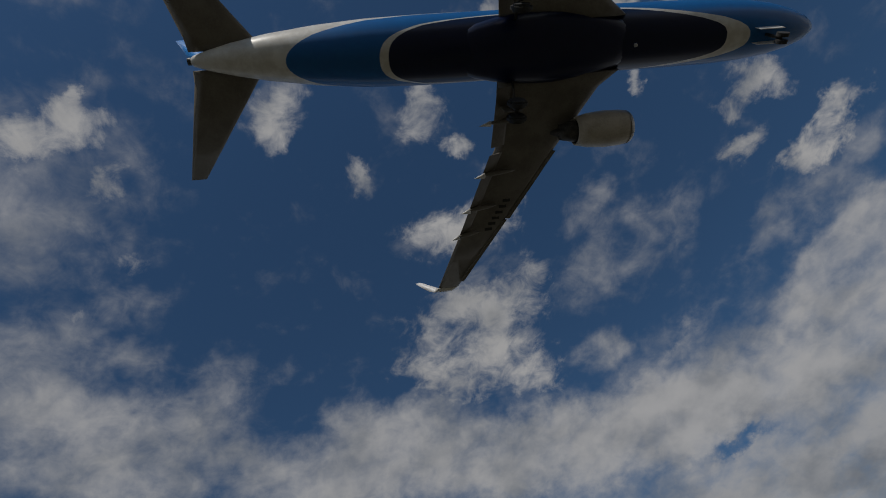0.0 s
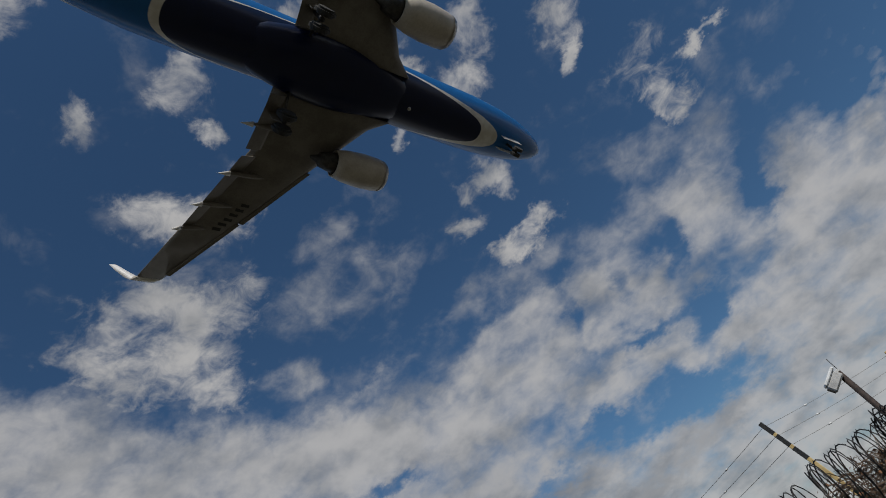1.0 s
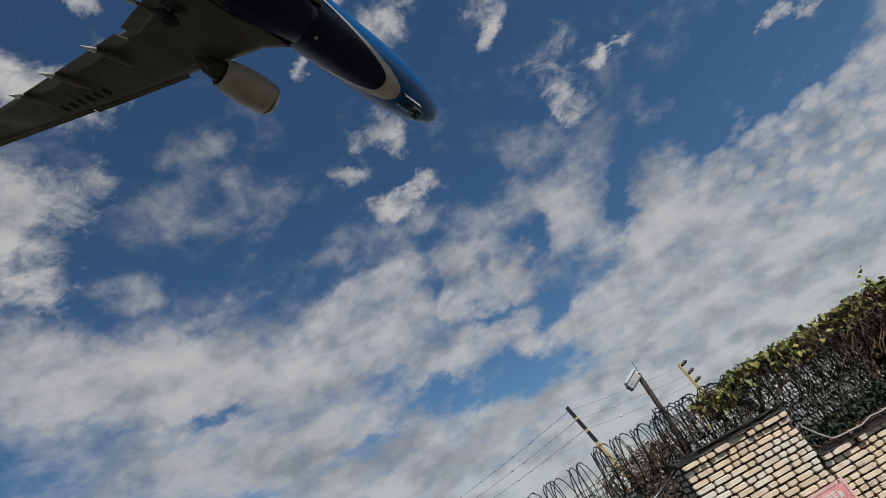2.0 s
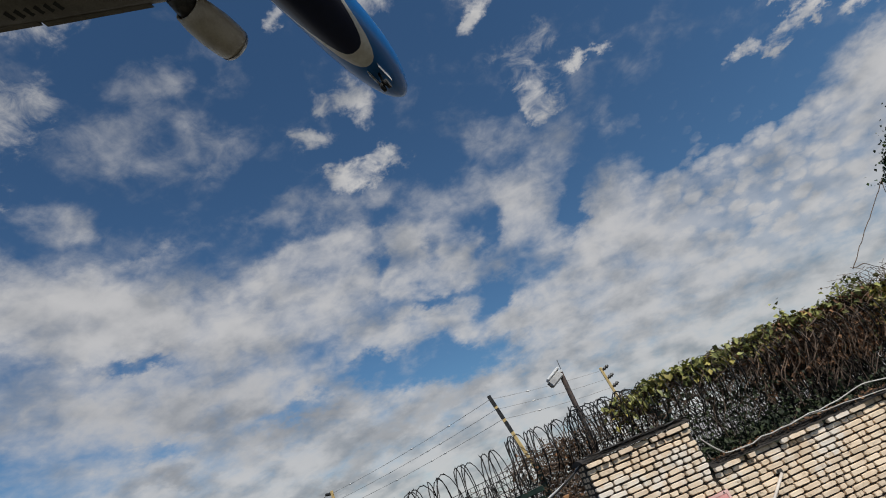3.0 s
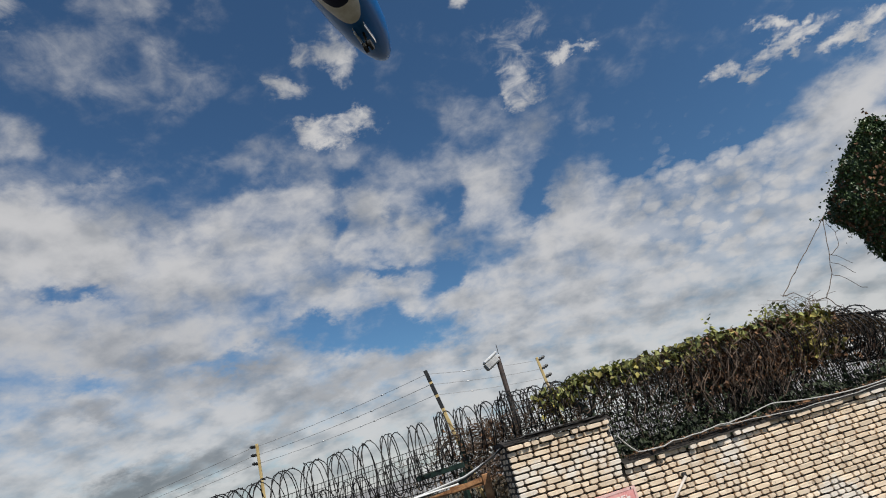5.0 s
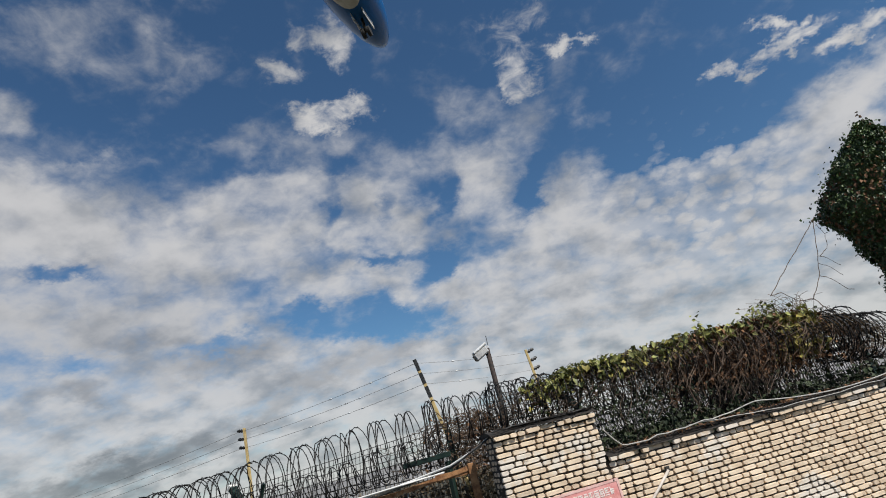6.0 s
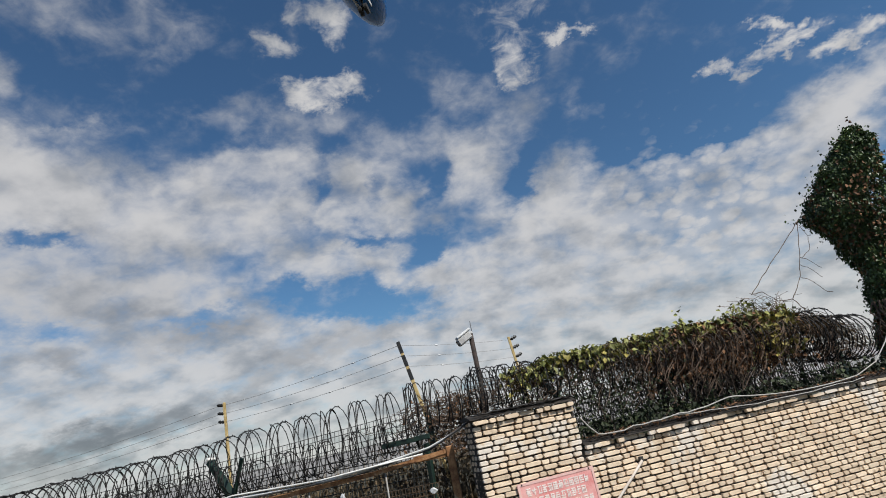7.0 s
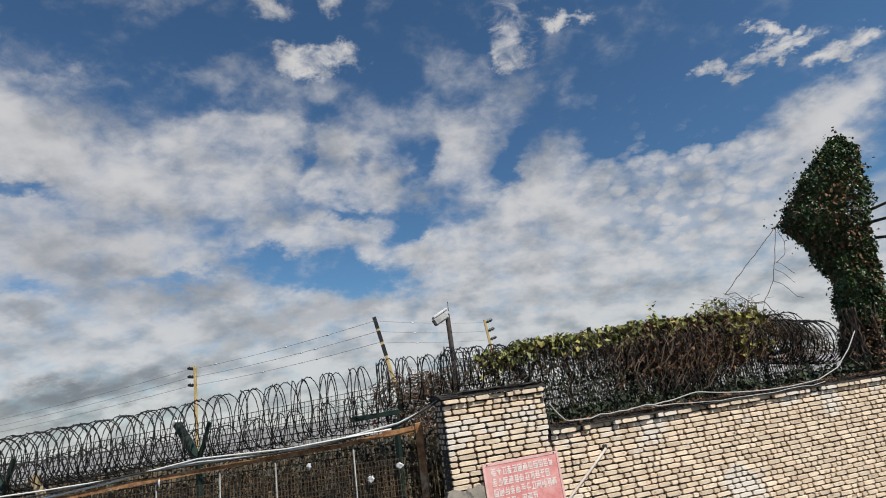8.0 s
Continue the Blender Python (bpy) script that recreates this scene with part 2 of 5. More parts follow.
SKY_STRENGTH = 0.072
RIPPLES = (0.398, 0.866, 0.303)           # where the high cloud is broken into ripples
CLOUD_LIT = (9.0, 8.85, 8.75)
CLOUD_GREY = (4.5, 4.7, 5.0)
CLOUD_DARK = (2.6, 2.6, 2.7)
build_world()
sun_data = bpy.data.lights.new("sun", "SUN")
sun_data.energy, sun_data.angle, sun_data.color = 4.9, radians(0.55), (1.0, 0.95, 0.87)
sun = new("sun", sun_data)
sa, se = radians(SUN_AZ), radians(SUN_EL)
sun_way = Vector((math.sin(sa) * math.cos(se), math.cos(sa) * math.cos(se), math.sin(se)))
sun.matrix_world = look(sun_way * 60, (0, 0, 0))


# ---- materials ----
def material(name, dark, light, rough=0.7, scale=8.0, fine=60.0, bump=0.2, metal=0.0, spots=None, per_object=0.0, per_island=0.0, coat=0.0, spec=0.5):
    """Two tones mixed by noise at two scales, with fine relief; spots: (colour, scale, low, high) of stains; per_object, per_island: variation from piece to piece."""
    m = bpy.data.materials.new(name)
    m.use_nodes = True
    t = m.node_tree
    t.nodes.clear()
    where = t.nodes.new("ShaderNodeNewGeometry").outputs["Position"]
    grain = noise_node(t, where, fine, 5.0, 0.6)
    patch = noise_node(t, where, scale, 4.0, 0.6)
    fac = math_node(t, "ADD", math_node(t, "MULTIPLY", patch, 0.65), math_node(t, "MULTIPLY", grain, 0.35))
    color = mix_color(t, smooth(t, fac, 0.35, 0.65), dark, light)
    if spots:
        tone, s_scale, low, high = spots
        color = mix_color(t, smooth(t, noise_node(t, where, s_scale, 5.0, 0.65), low, high), color, tone)
    for amount, kind, slot in ((per_object, "ShaderNodeObjectInfo", "Random"), (per_island, "ShaderNodeNewGeometry", "Random Per Island")):
        if amount:
            value = node(t, "ShaderNodeMapRange", t.nodes.new(kind).outputs[slot], 0.0, 1.0, 1 - amount, 1 + amount).outputs[0]
            hsv = node(t, "ShaderNodeHueSaturation", None, None, value, None, color)
            color = hsv.outputs[0]
    bsdf = t.nodes.new("ShaderNodeBsdfPrincipled")
    t.links.new(color, bsdf.inputs["Base Color"])
    t.links.new(node(t, "ShaderNodeMapRange", grain, 0.3, 0.7, max(rough - 0.12, 0.03), min(rough + 0.12, 1.0)).outputs[0], bsdf.inputs["Roughness"])
    bsdf.inputs["Metallic"].default_value, bsdf.inputs["Coat Weight"].default_value = metal, coat
    bsdf.inputs["Specular IOR Level"].default_value = spec
    if bump:
        b = t.nodes.new("ShaderNodeBump")
        b.inputs["Strength"].default_value, b.inputs["Distance"].default_value = bump, 0.01
        t.links.new(fac, b.inputs["Height"])
        t.links.new(b.outputs[0], bsdf.inputs["Normal"])
    t.links.new(bsdf.outputs[0], t.nodes.new("ShaderNodeOutputMaterial").inputs[0])
    return m


def brick_material(name, amount_object, amount_island):
    """Cream fired brick: stains, soot and lime bloom on the faces."""
    m = material(name, (0.59, 0.46, 0.33), (0.76, 0.63, 0.48), 0.9, 5.0, 90.0, 0.5, spots=((0.17, 0.12, 0.08), 8.0, 0.57, 0.74), per_object=amount_object, per_island=amount_island, spec=0.2)
    t = m.node_tree
    bsdf = [n for n in t.nodes if n.bl_idname == "ShaderNodeBsdfPrincipled"][0]
    old = bsdf.inputs["Base Color"].links[0].from_socket
    where = t.nodes.new("ShaderNodeNewGeometry").outputs["Position"]
    lime = smooth(t, math_node(t, "ADD", noise_node(t, where, 1.1, 2.0, 0.5), math_node(t, "MULTIPLY", noise_node(t, where, 9.0, 4.0, 0.7), 0.35)), 0.74, 0.83)
    t.links.new(mix_color(t, math_node(t, "MULTIPLY", lime, 0.7), old, (0.72, 0.68, 0.62)), bsdf.inputs["Base Color"])
    return m


def livery_material():
    """White airliner paint with a blue belly, and inside it a navy oval edged with a pale line."""
    m = bpy.data.materials.new("airliner_paint")
    m.use_nodes = True
    t = m.node_tree
    bsdf = t.nodes["Principled BSDF"]
    tex = t.nodes.new("ShaderNodeTexCoord").outputs["Object"]
    s = node(t, "ShaderNodeSeparateXYZ", tex)

    taper = smooth(t, s.outputs[0], -15.0, -4.0)

    def oval(cx, hx, hz, pinch):
        """Below 1 inside an oval that is pinched towards the nose."""
        a = math_node(t, "DIVIDE", math_node(t, "ADD", s.outputs[0], -cx), hx)
        narrow = math_node(t, "MULTIPLY", math_node(t, "SUBTRACT", 1.0, math_node(t, "MULTIPLY", taper, pinch)), hz)
        b = math_node(t, "DIVIDE", math_node(t, "ADD", s.outputs[2], 2.0), narrow)
        return math_node(t, "ADD", math_node(t, "MULTIPLY", a, a), math_node(t, "MULTIPLY", b, b))

    dirt = noise_node(t, tex, 1.6, 5.0, 0.6)
    white = mix_color(t, smooth(t, dirt, 0.35, 0.7), (0.58, 0.55, 0.50), (0.72, 0.70, 0.66))
    blue = mix_color(t, dirt, (0.006, 0.085, 0.28), (0.010, 0.13, 0.37))
    navy = mix_color(t, dirt, (0.002, 0.005, 0.026), (0.003, 0.009, 0.042))
    body = oval(-12.0, 22.0, 2.55, 0.12)
    ring = oval(-16.05, 10.95, 1.45, 0.58)
    inner = oval(-16.6, 9.9, 1.36, 0.66)
    c = mix_color(t, smooth(t, body, 1.004, 0.996), white, blue)
    c = mix_color(t, smooth(t, ring, 1.006, 0.994), c, white)
    c = mix_color(t, smooth(t, inner, 1.006, 0.994), c, navy)
    t.links.new(c, bsdf.inputs["Base Color"])
    bsdf.inputs["Roughness"].default_value, bsdf.inputs["Coat Weight"].default_value = 0.30, 0.10
    bsdf.inputs["Specular IOR Level"].default_value = 0.3
    return m


MORTAR = material("sooty_mortar", (0.02, 0.017, 0.014), (0.07, 0.058, 0.048), 0.95, 6.0, 70.0, 0.6)
RENDER = material("cement_render", (0.20, 0.18, 0.15), (0.34, 0.30, 0.25), 0.95, 4.0, 60.0, 0.6, spots=((0.10, 0.09, 0.08), 5.0, 0.55, 0.7))
CAP = material("weathered_coping", (0.010, 0.009, 0.008), (0.045, 0.037, 0.03), 0.95, 5.0, 50.0, 0.8)
BRICK = brick_material("cream_brick", 0.15, 0.0)
BRICK_FAR = brick_material("cream_brick_rows", 0.0, 0.15)
RUST = material("rusty_iron", (0.14, 0.055, 0.02), (0.42, 0.22, 0.10), 0.85, 9.0, 80.0, 0.5, spots=((0.42, 0.33, 0.22), 4.0, 0.58, 0.66))
GREEN_STEEL = material("green_painted_steel", (0.005, 0.016, 0.012), (0.012, 0.034, 0.024), 0.5, 9.0, 80.0, 0.2, spots=((0.10, 0.05, 0.03), 8.0, 0.62, 0.7))
WIRE = material("dull_fence_wire", (0.010, 0.012, 0.012), (0.035, 0.035, 0.032), 0.6, 9.0, 90.0, 0.2, metal=0.3)
RAZOR = material("razor_wire_steel", (0.012, 0.012, 0.012), (0.045, 0.042, 0.04), 0.6, 6.0, 90.0, 0.2, metal=0.5)
YELLOW = material("yellow_fence_pole", (0.40, 0.28, 0.11), (0.60, 0.46, 0.21), 0.6, 9.0, 80.0, 0.2)
BLACK = material("black_plastic", (0.010, 0.010, 0.010), (0.03, 0.03, 0.03), 0.5, 9.0, 80.0, 0.1)
POLE = material("dark_rusted_pole", (0.012, 0.010, 0.010), (0.05, 0.032, 0.026), 0.8, 14.0, 90.0, 0.4)
GREY_PLASTIC = material("white_lamp_housing", (0.55, 0.56, 0.56), (0.75, 0.76, 0.76), 0.4, 9.0, 80.0, 0.1)
GALVANISED = material("dull_galvanised_steel", (0.16, 0.16, 0.155), (0.34, 0.33, 0.31), 0.6, 9.0, 60.0, 0.2, metal=0.3)
RUSTY_WIRE = material("rusty_mesh_wire", (0.035, 0.022, 0.013), (0.12, 0.075, 0.042), 0.8, 5.0, 60.0, 0.2)
WOOD = material("weathered_board", (0.24, 0.17, 0.09), (0.44, 0.34, 0.20), 0.85, 9.0, 60.0, 0.4)
LAMP_GREY = material("grey_lamp_body", (0.32, 0.32, 0.32), (0.48, 0.48, 0.47), 0.5, 9.0, 60.0, 0.1)
WHITE_CABLE = material("white_cable", (0.60, 0.60, 0.58), (0.78, 0.78, 0.76), 0.5, 20.0, 90.0, 0.1)
CABLE = material("pale_cable", (0.30, 0.29, 0.27), (0.50, 0.48, 0.45), 0.6, 20.0, 90.0, 0.1)
DARK_CABLE = material("dark_cable", (0.015, 0.015, 0.015), (0.05, 0.05, 0.05), 0.6, 20.0, 90.0, 0.1)
PIPE = material("pale_conduit", (0.50, 0.44, 0.38), (0.66, 0.60, 0.54), 0.6, 8.0, 80.0, 0.1)
SIGN = material("faded_red_sign", (0.60, 0.20, 0.19), (0.74, 0.36, 0.34), 0.55, 3.0, 40.0, 0.05, spots=((0.74, 0.46, 0.42), 2.2, 0.45, 0.75))
SIGN_EDGE = material("faded_sign_border", (0.62, 0.36, 0.33), (0.74, 0.50, 0.46), 0.55, 6.0, 40.0, 0.05)
SIGN_WHITE = material("white_sign_lettering", (0.68, 0.58, 0.54), (0.80, 0.74, 0.70), 0.6, 9.0, 60.0, 0.05)
LEAF = material("green_vine_leaf", (0.095, 0.11, 0.028), (0.31, 0.31, 0.095), 0.55, 3.0, 20.0, 0.1, per_island=0.45)
# much darker copy of the leaf green: the hedge's inner shade is in the colour
LEAF_DARK = material("shade_green_leaf", (0.012, 0.022, 0.008), (0.04, 0.055, 0.02), 0.7, 3.0, 20.0, 0.1, per_island=0.5)
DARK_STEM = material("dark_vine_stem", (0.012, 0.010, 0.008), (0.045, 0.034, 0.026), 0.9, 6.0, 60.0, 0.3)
LEAF_YELLOW = material("yellowing_vine_leaf", (0.22, 0.19, 0.04), (0.40, 0.34, 0.09), 0.6, 3.0, 20.0, 0.1, per_island=0.35)
LEAF_DEAD = material("withered_vine_leaf", (0.09, 0.042, 0.02), (0.25, 0.13, 0.06), 0.8, 3.0, 20.0, 0.1, per_island=0.4)
IVY = material("dark_ivy_leaf", (0.022, 0.045, 0.012), (0.08, 0.125, 0.035), 0.45, 2.0, 20.0, 0.1, per_island=0.5)
STEM = material("dry_vine_stem", (0.06, 0.04, 0.028), (0.17, 0.12, 0.085), 0.9, 6.0, 60.0, 0.3)
DRY_STEM = material("pale_dead_stem", (0.13, 0.085, 0.045), (0.33, 0.24, 0.14), 0.9, 6.0, 60.0, 0.3)
BARK = material("tree_bark", (0.04, 0.03, 0.022), (0.13, 0.10, 0.075), 0.95, 5.0, 30.0, 0.8)
GROUND = material("dry_grass_ground", (0.030, 0.032, 0.018), (0.07, 0.06, 0.038), 1.0, 0.15, 6.0, 0.5)
DIRT = material("brown_brush", (0.075, 0.055, 0.032), (0.23, 0.17, 0.10), 1.0, 4.0, 40.0, 0.3, per_island=0.4)
PAINT = livery_material()
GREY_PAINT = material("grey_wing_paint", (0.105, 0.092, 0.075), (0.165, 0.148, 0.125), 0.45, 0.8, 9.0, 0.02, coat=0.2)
WHITE_PAINT = material("white_airliner_paint", (0.62, 0.60, 0.56), (0.76, 0.74, 0.71), 0.35, 0.7, 9.0, 0.02, coat=0.3)
BLUE_PAINT = material("bright_blue_paint", (0.012, 0.18, 0.55), (0.02, 0.26, 0.70), 0.32, 0.7, 9.0, 0.02, coat=0.4)
NACELLE = material("beige_nacelle_paint", (0.36, 0.32, 0.27), (0.50, 0.46, 0.40), 0.42, 0.9, 9.0, 0.02)
BARE_METAL = material("bare_engine_metal", (0.20, 0.19, 0.18), (0.45, 0.44, 0.42), 0.35, 2.0, 20.0, 0.05, metal=0.9)
DARK_METAL = material("dark_engine_metal", (0.02, 0.02, 0.02), (0.07, 0.065, 0.06), 0.5, 3.0, 20.0, 0.1, metal=0.5)
RUBBER = material("tyre_rubber", (0.012, 0.012, 0.012), (0.03, 0.03, 0.03), 0.8, 6.0, 50.0, 0.1)
REG_BLACK = material("black_wing_lettering", (0.012, 0.012, 0.012), (0.02, 0.02, 0.02), 0.5, 6.0, 50.0, 0.0)


# ---- mesh helpers ----
def mesh_object(name, verts, faces, mat, parent=None, label="", m=None, shade_smooth=False):
    me = bpy.data.meshes.new(name)
    me.from_pydata(verts, [], faces)
    me.materials.append(mat)
    if shade_smooth:
        me.polygons.foreach_set("use_smooth", [True] * len(me.polygons))
    me.update()
    ob = new(name, me)
    if parent is not None:
        ob.parent = parent
    if m is not None:
        ob.matrix_basis = m
    return tagged(ob, label)


def part(name, bm, mat, parent, label="", m=None):
    """Links a bmesh as one mesh object under a thing or a part."""
    me = bpy.data.meshes.new(name)
    bmesh.ops.recalc_face_normals(bm, faces=bm.faces)
    bm.to_mesh(me)
    bm.free()
    me.materials.append(mat)
    ob = new(name, me)
    ob.parent = parent
    if m is not None:
        ob.matrix_basis = m
    return tagged(ob, label)


def thing(name, m, label, category, group="", kind=""):
    ob = new(name)
    ob.empty_display_size = 0.1
    ob.matrix_basis = m
    return tagged(ob, label, category, group, kind)


def box_bm(lo, hi, bevel=0.0, bm=None):
    bm = bm or bmesh.new()
    made = bmesh.ops.create_cube(bm, size=1)["verts"]
    for v in made:
        v.co = Vector([lo[k] + (v.co[k] + 0.5) * (hi[k] - lo[k]) for k in range(3)])
    if bevel:
        edges = list({e for v in made for e in v.link_edges})
        bmesh.ops.bevel(bm, geom=edges, offset=bevel, segments=1, affect="EDGES")
    return bm


def tube(points, radius, sides=5, closed_ends=True, verts=None, faces=None):
    """A tube along points; radius a number or one per point. Adds to verts and faces."""
    verts = [] if verts is None else verts
    faces = [] if faces is None else faces
    pts = [Vector(p) for p in points]
    base, n = len(verts), len(pts)
    up = Vector((0.13, 0.21, 0.97)).normalized()
    for i, p in enumerate(pts):
        way = (pts[min(i + 1, n - 1)] - pts[max(i - 1, 0)])
        way = way.normalized() if way.length > 1e-9 else Vector((0, 0, 1))
        side = way.cross(up)
        side = side.normalized() if side.length > 1e-4 else way.orthogonal().normalized()
        other = side.cross(way)
        r = radius[i] if isinstance(radius, (list, tuple)) else radius
        for k in range(sides):
            a = 2 * math.pi * k / sides
            verts.append(tuple(p + side * (r * math.cos(a)) + other * (r * math.sin(a))))
    for i in range(n - 1):
        for k in range(sides):
            a, b = base + i * sides + k, base + i * sides + (k + 1) % sides
            faces.append((a, b, b + sides, a + sides))
    if closed_ends:
        faces.append(tuple(base + k for k in reversed(range(sides))))
        faces.append(tuple(base + (n - 1) * sides + k for k in range(sides)))
    return verts, faces


def tube_part(name, points, radius, mat, parent=None, label="", sides=6, m=None):
    v, f = tube(points, radius, sides)
    return mesh_object(name, v, f, mat, parent, label, m, True)


def loft(rings, cap=True):
    """Faces that join rings with equal numbers of points."""
    n = len(rings[0])
    verts = [tuple(p) for ring in rings for p in ring]
    faces = [(i * n + k, i * n + (k + 1) % n, (i + 1) * n + (k + 1) % n, (i + 1) * n + k) for i in range(len(rings) - 1) for k in range(n)]
    if cap:
        faces += [tuple(reversed(range(n))), tuple((len(rings) - 1) * n + k for k in range(n))]
    return verts, faces


def leaves(rng, places, size, verts, faces, droop=0.5):
    """Folded pointed leaves, each of two triangles pairs, at the given places."""
    for p in places:
        s = size * rng.uniform(0.55, 1.3)
        turn = Euler((rng.uniform(-1.2, 1.2), rng.uniform(-1.2, 1.2) + droop, rng.uniform(0, 6.283))).to_matrix()
        b = len(verts)
        for q in ((0, 0, 0), (0.5, 0.42, 0.12), (1.1, 0.0, -0.10), (0.5, -0.42, 0.12), (0.5, 0, -0.02)):
            verts.append(tuple(Vector(p) + turn @ (Vector(q) * s)))
        faces += [(b, b + 4, b + 1), (b + 1, b + 4, b + 2), (b, b + 3, b + 4), (b + 3, b + 2, b + 4)]
    return verts, faces


# ---- ground ----
def box_data(lo, hi):
    (a, b, c), (d, e, f) = lo, hi
    return ([(a, b, c), (d, b, c), (d, e, c), (a, e, c), (a, b, f), (d, b, f), (d, e, f), (a, e, f)],
            [(0, 3, 2, 1), (4, 5, 6, 7), (0, 1, 5, 4), (1, 2, 6, 5), (2, 3, 7, 6), (3, 0, 4, 7)])


def build_ground():
    verts, faces = [], []
    rings = (0.0, 6.0, 14.0, 40.0, 150.0, 600.0, 4200.0)
    n = 48
    for i, r in enumerate(rings):
        for k in range(n):
            a = 2 * math.pi * k / n
            verts.append((r * math.sin(a), r * math.cos(a), 0.0 if r < 20 else 0.05 * noise.noise((r, k, 0.0))))
    for i in range(len(rings) - 1):
        for k in range(n):
            faces.append((i * n + k, i * n + (k + 1) % n, (i + 1) * n + (k + 1) % n, (i + 1) * n + k))
    tagged(mesh_object("ground", verts, faces, GROUND), "flat dry grassy ground reaching to the horizon", "ground", kind="structure")


build_ground()
CONCRETE = material("pale_concrete", (0.20, 0.20, 0.19), (0.30, 0.29, 0.28), 0.9, 0.05, 3.0, 0.2)
apron_v, apron_f = box_data((-700, 75, 0.10), (700, 1500, 0.14))
tagged(mesh_object("pavement", apron_v, apron_f, CONCRETE), "pale concrete airfield pavement beyond the fence", "pavement", kind="structure")

# ---- brick wall: local x along the wall, y away from the camera, z up ----
PHI = 17.7
WALL = Matrix.Translation((-0.275, 7.192, 0.0)) @ pose(0, 0, 0, 0, 0, PHI)
COURSE, STRETCHER, HEADER, JOINT = 0.068, 0.222, 0.108, 0.0185
WALL_TOP, PIER_TOP, PIER_WIDTH, WALL_END = 2.25, 2.84, 1.40, 13.0


def brick_mesh(name, length, seed, mat):
    """One worn brick: front face bulged and chipped, edges rounded off."""
    rng = random.Random(seed)
    h, d = COURSE - JOINT, 0.055
    corner = [(rng.uniform(0.006, 0.030), rng.uniform(0.004, 0.017)) for k in range(4)]
    verts = []
    for y, inset in ((0.0, 0.005), (0.007, 0.0), (d, 0.0)):
        for k, (x, z) in enumerate(((-1, -1), (1, -1), (1, 1), (-1, 1))):
            a, b = x * (length / 2 - inset), z * (h / 2 - inset * 0.7)
            cut = ((a - x * corner[k][0], b), (a, b - z * corner[k][1]))
            for q in (cut if (k % 2) else cut[::-1]):
                verts.append((q[0] + rng.uniform(-0.004, 0.004), y + rng.uniform(0, 0.005) * (y < 0.02), q[1] + rng.uniform(-0.003, 0.003)))
    faces = [tuple(range(8))]
    for i in range(2):
        faces += [(i * 8 + k, i * 8 + 8 + k, i * 8 + 8 + (k + 1) % 8, i * 8 + (k + 1) % 8) for k in range(8)]
    me = bpy.data.meshes.new(name)
    me.from_pydata(verts, [], faces)
    bm = bmesh.new()
    bm.from_mesh(me)
    bmesh.ops.recalc_face_normals(bm, faces=bm.faces)
    bm.to_mesh(me)
    bm.free()
    me.materials.append(mat)
    return me


def brick_row(rng, start, end):
    """Lengths of one course, from start to end: stretchers and headers in loose turn."""
    x, out = start, []
    run = rng.randint(0, 3)
    while x < end - 0.05:
        run += 1
        size = STRETCHER if (run // 2) % 2 else HEADER
        if rng.random() < 0.25:
            size = STRETCHER if size == HEADER else HEADER
        size = min(size * rng.uniform(0.86, 1.12), end - x)
        out.append((x + size / 2, size - JOINT * 0.6))
        x += size + JOINT * 0.4
    return out


def build_wall():
    core = tagged(mesh_object("wall_north", *box_data((0.0, 0.045, 0.0), (WALL_END, 0.30, WALL_TOP - 0.02)), MORTAR, None, "", WALL),
                  "cream brick perimeter wall with dark deep joints", "wall", kind="structure")
    pier = tagged(mesh_object("wall_pier", *box_data((0.005, 0.047, 0.0), (PIER_WIDTH - 0.005, 0.42, PIER_TOP)), MORTAR, None, "", WALL),
                  "taller cream brick pier at the wall's end", "wall", kind="structure")
    return core, pier


wall_core, wall_pier = build_wall()


def build_coping(name, start, end, top, parent, back):
    """A crumbling mortar cap over the wall's head."""
    rng = random.Random(name)
    n = int((end - start) / 0.045)
    rings = []
    for i in range(n + 1):
        x = start + (end - start) * i / n
        a, b = noise.noise((x * 2.1, top, 0)) * 0.024, noise.noise((x * 11.3, top, 3)) * 0.022
        rings.append([(x, -0.045 + b, top - 0.002), (x, -0.03 + a * 2, top + 0.012 + b), (x, 0.04 + a, top + 0.030 + a), (x, back * 0.5, top + 0.055 + b + a), (x, back + 0.03, top + 0.03 + a), (x, back + 0.03, top)])
    v, f = loft(rings)
    mesh_object(name, v, f, CAP, parent, "dark crumbling mortar coping")


build_coping("coping", PIER_WIDTH + 0.004, WALL_END, WALL_TOP + COURSE * 0.5, wall_core, 0.30)
build_coping("pier_coping", -0.03, PIER_WIDTH + 0.04, PIER_TOP + 0.01, wall_pier, 0.42)

# patch of cement over the pier's foot, ragged like a plastered repair
patch_v, patch_f = [], []
rng = random.Random(5)
for k in range(22):
    a = 2 * math.pi * k / 22
    r = 1.0 + 0.55 * noise.noise((math.cos(a) * 1.6, math.sin(a) * 1.6, 7.0)) + rng.uniform(-0.10, 0.10)
    patch_v.append((0.17 + 0.22 * r * math.cos(a), -0.014, 1.58 + 0.27 * r * math.sin(a)))
patch_v.append((0.14, -0.024, 1.60))
for k in range(22):
    patch_f.append((k, (k + 1) % 22, 22))
patch_b = len(patch_v)
for k in range(22):
    x, y, z = patch_v[k]
    patch_v.append((x, 0.05, z))
for k in range(22):
    patch_f.append((k, patch_b + k, patch_b + (k + 1) % 22, (k + 1) % 22))
mesh_object("cement_patch", patch_v, patch_f, RENDER, wall_pier, "grey cement patch over the bricks")


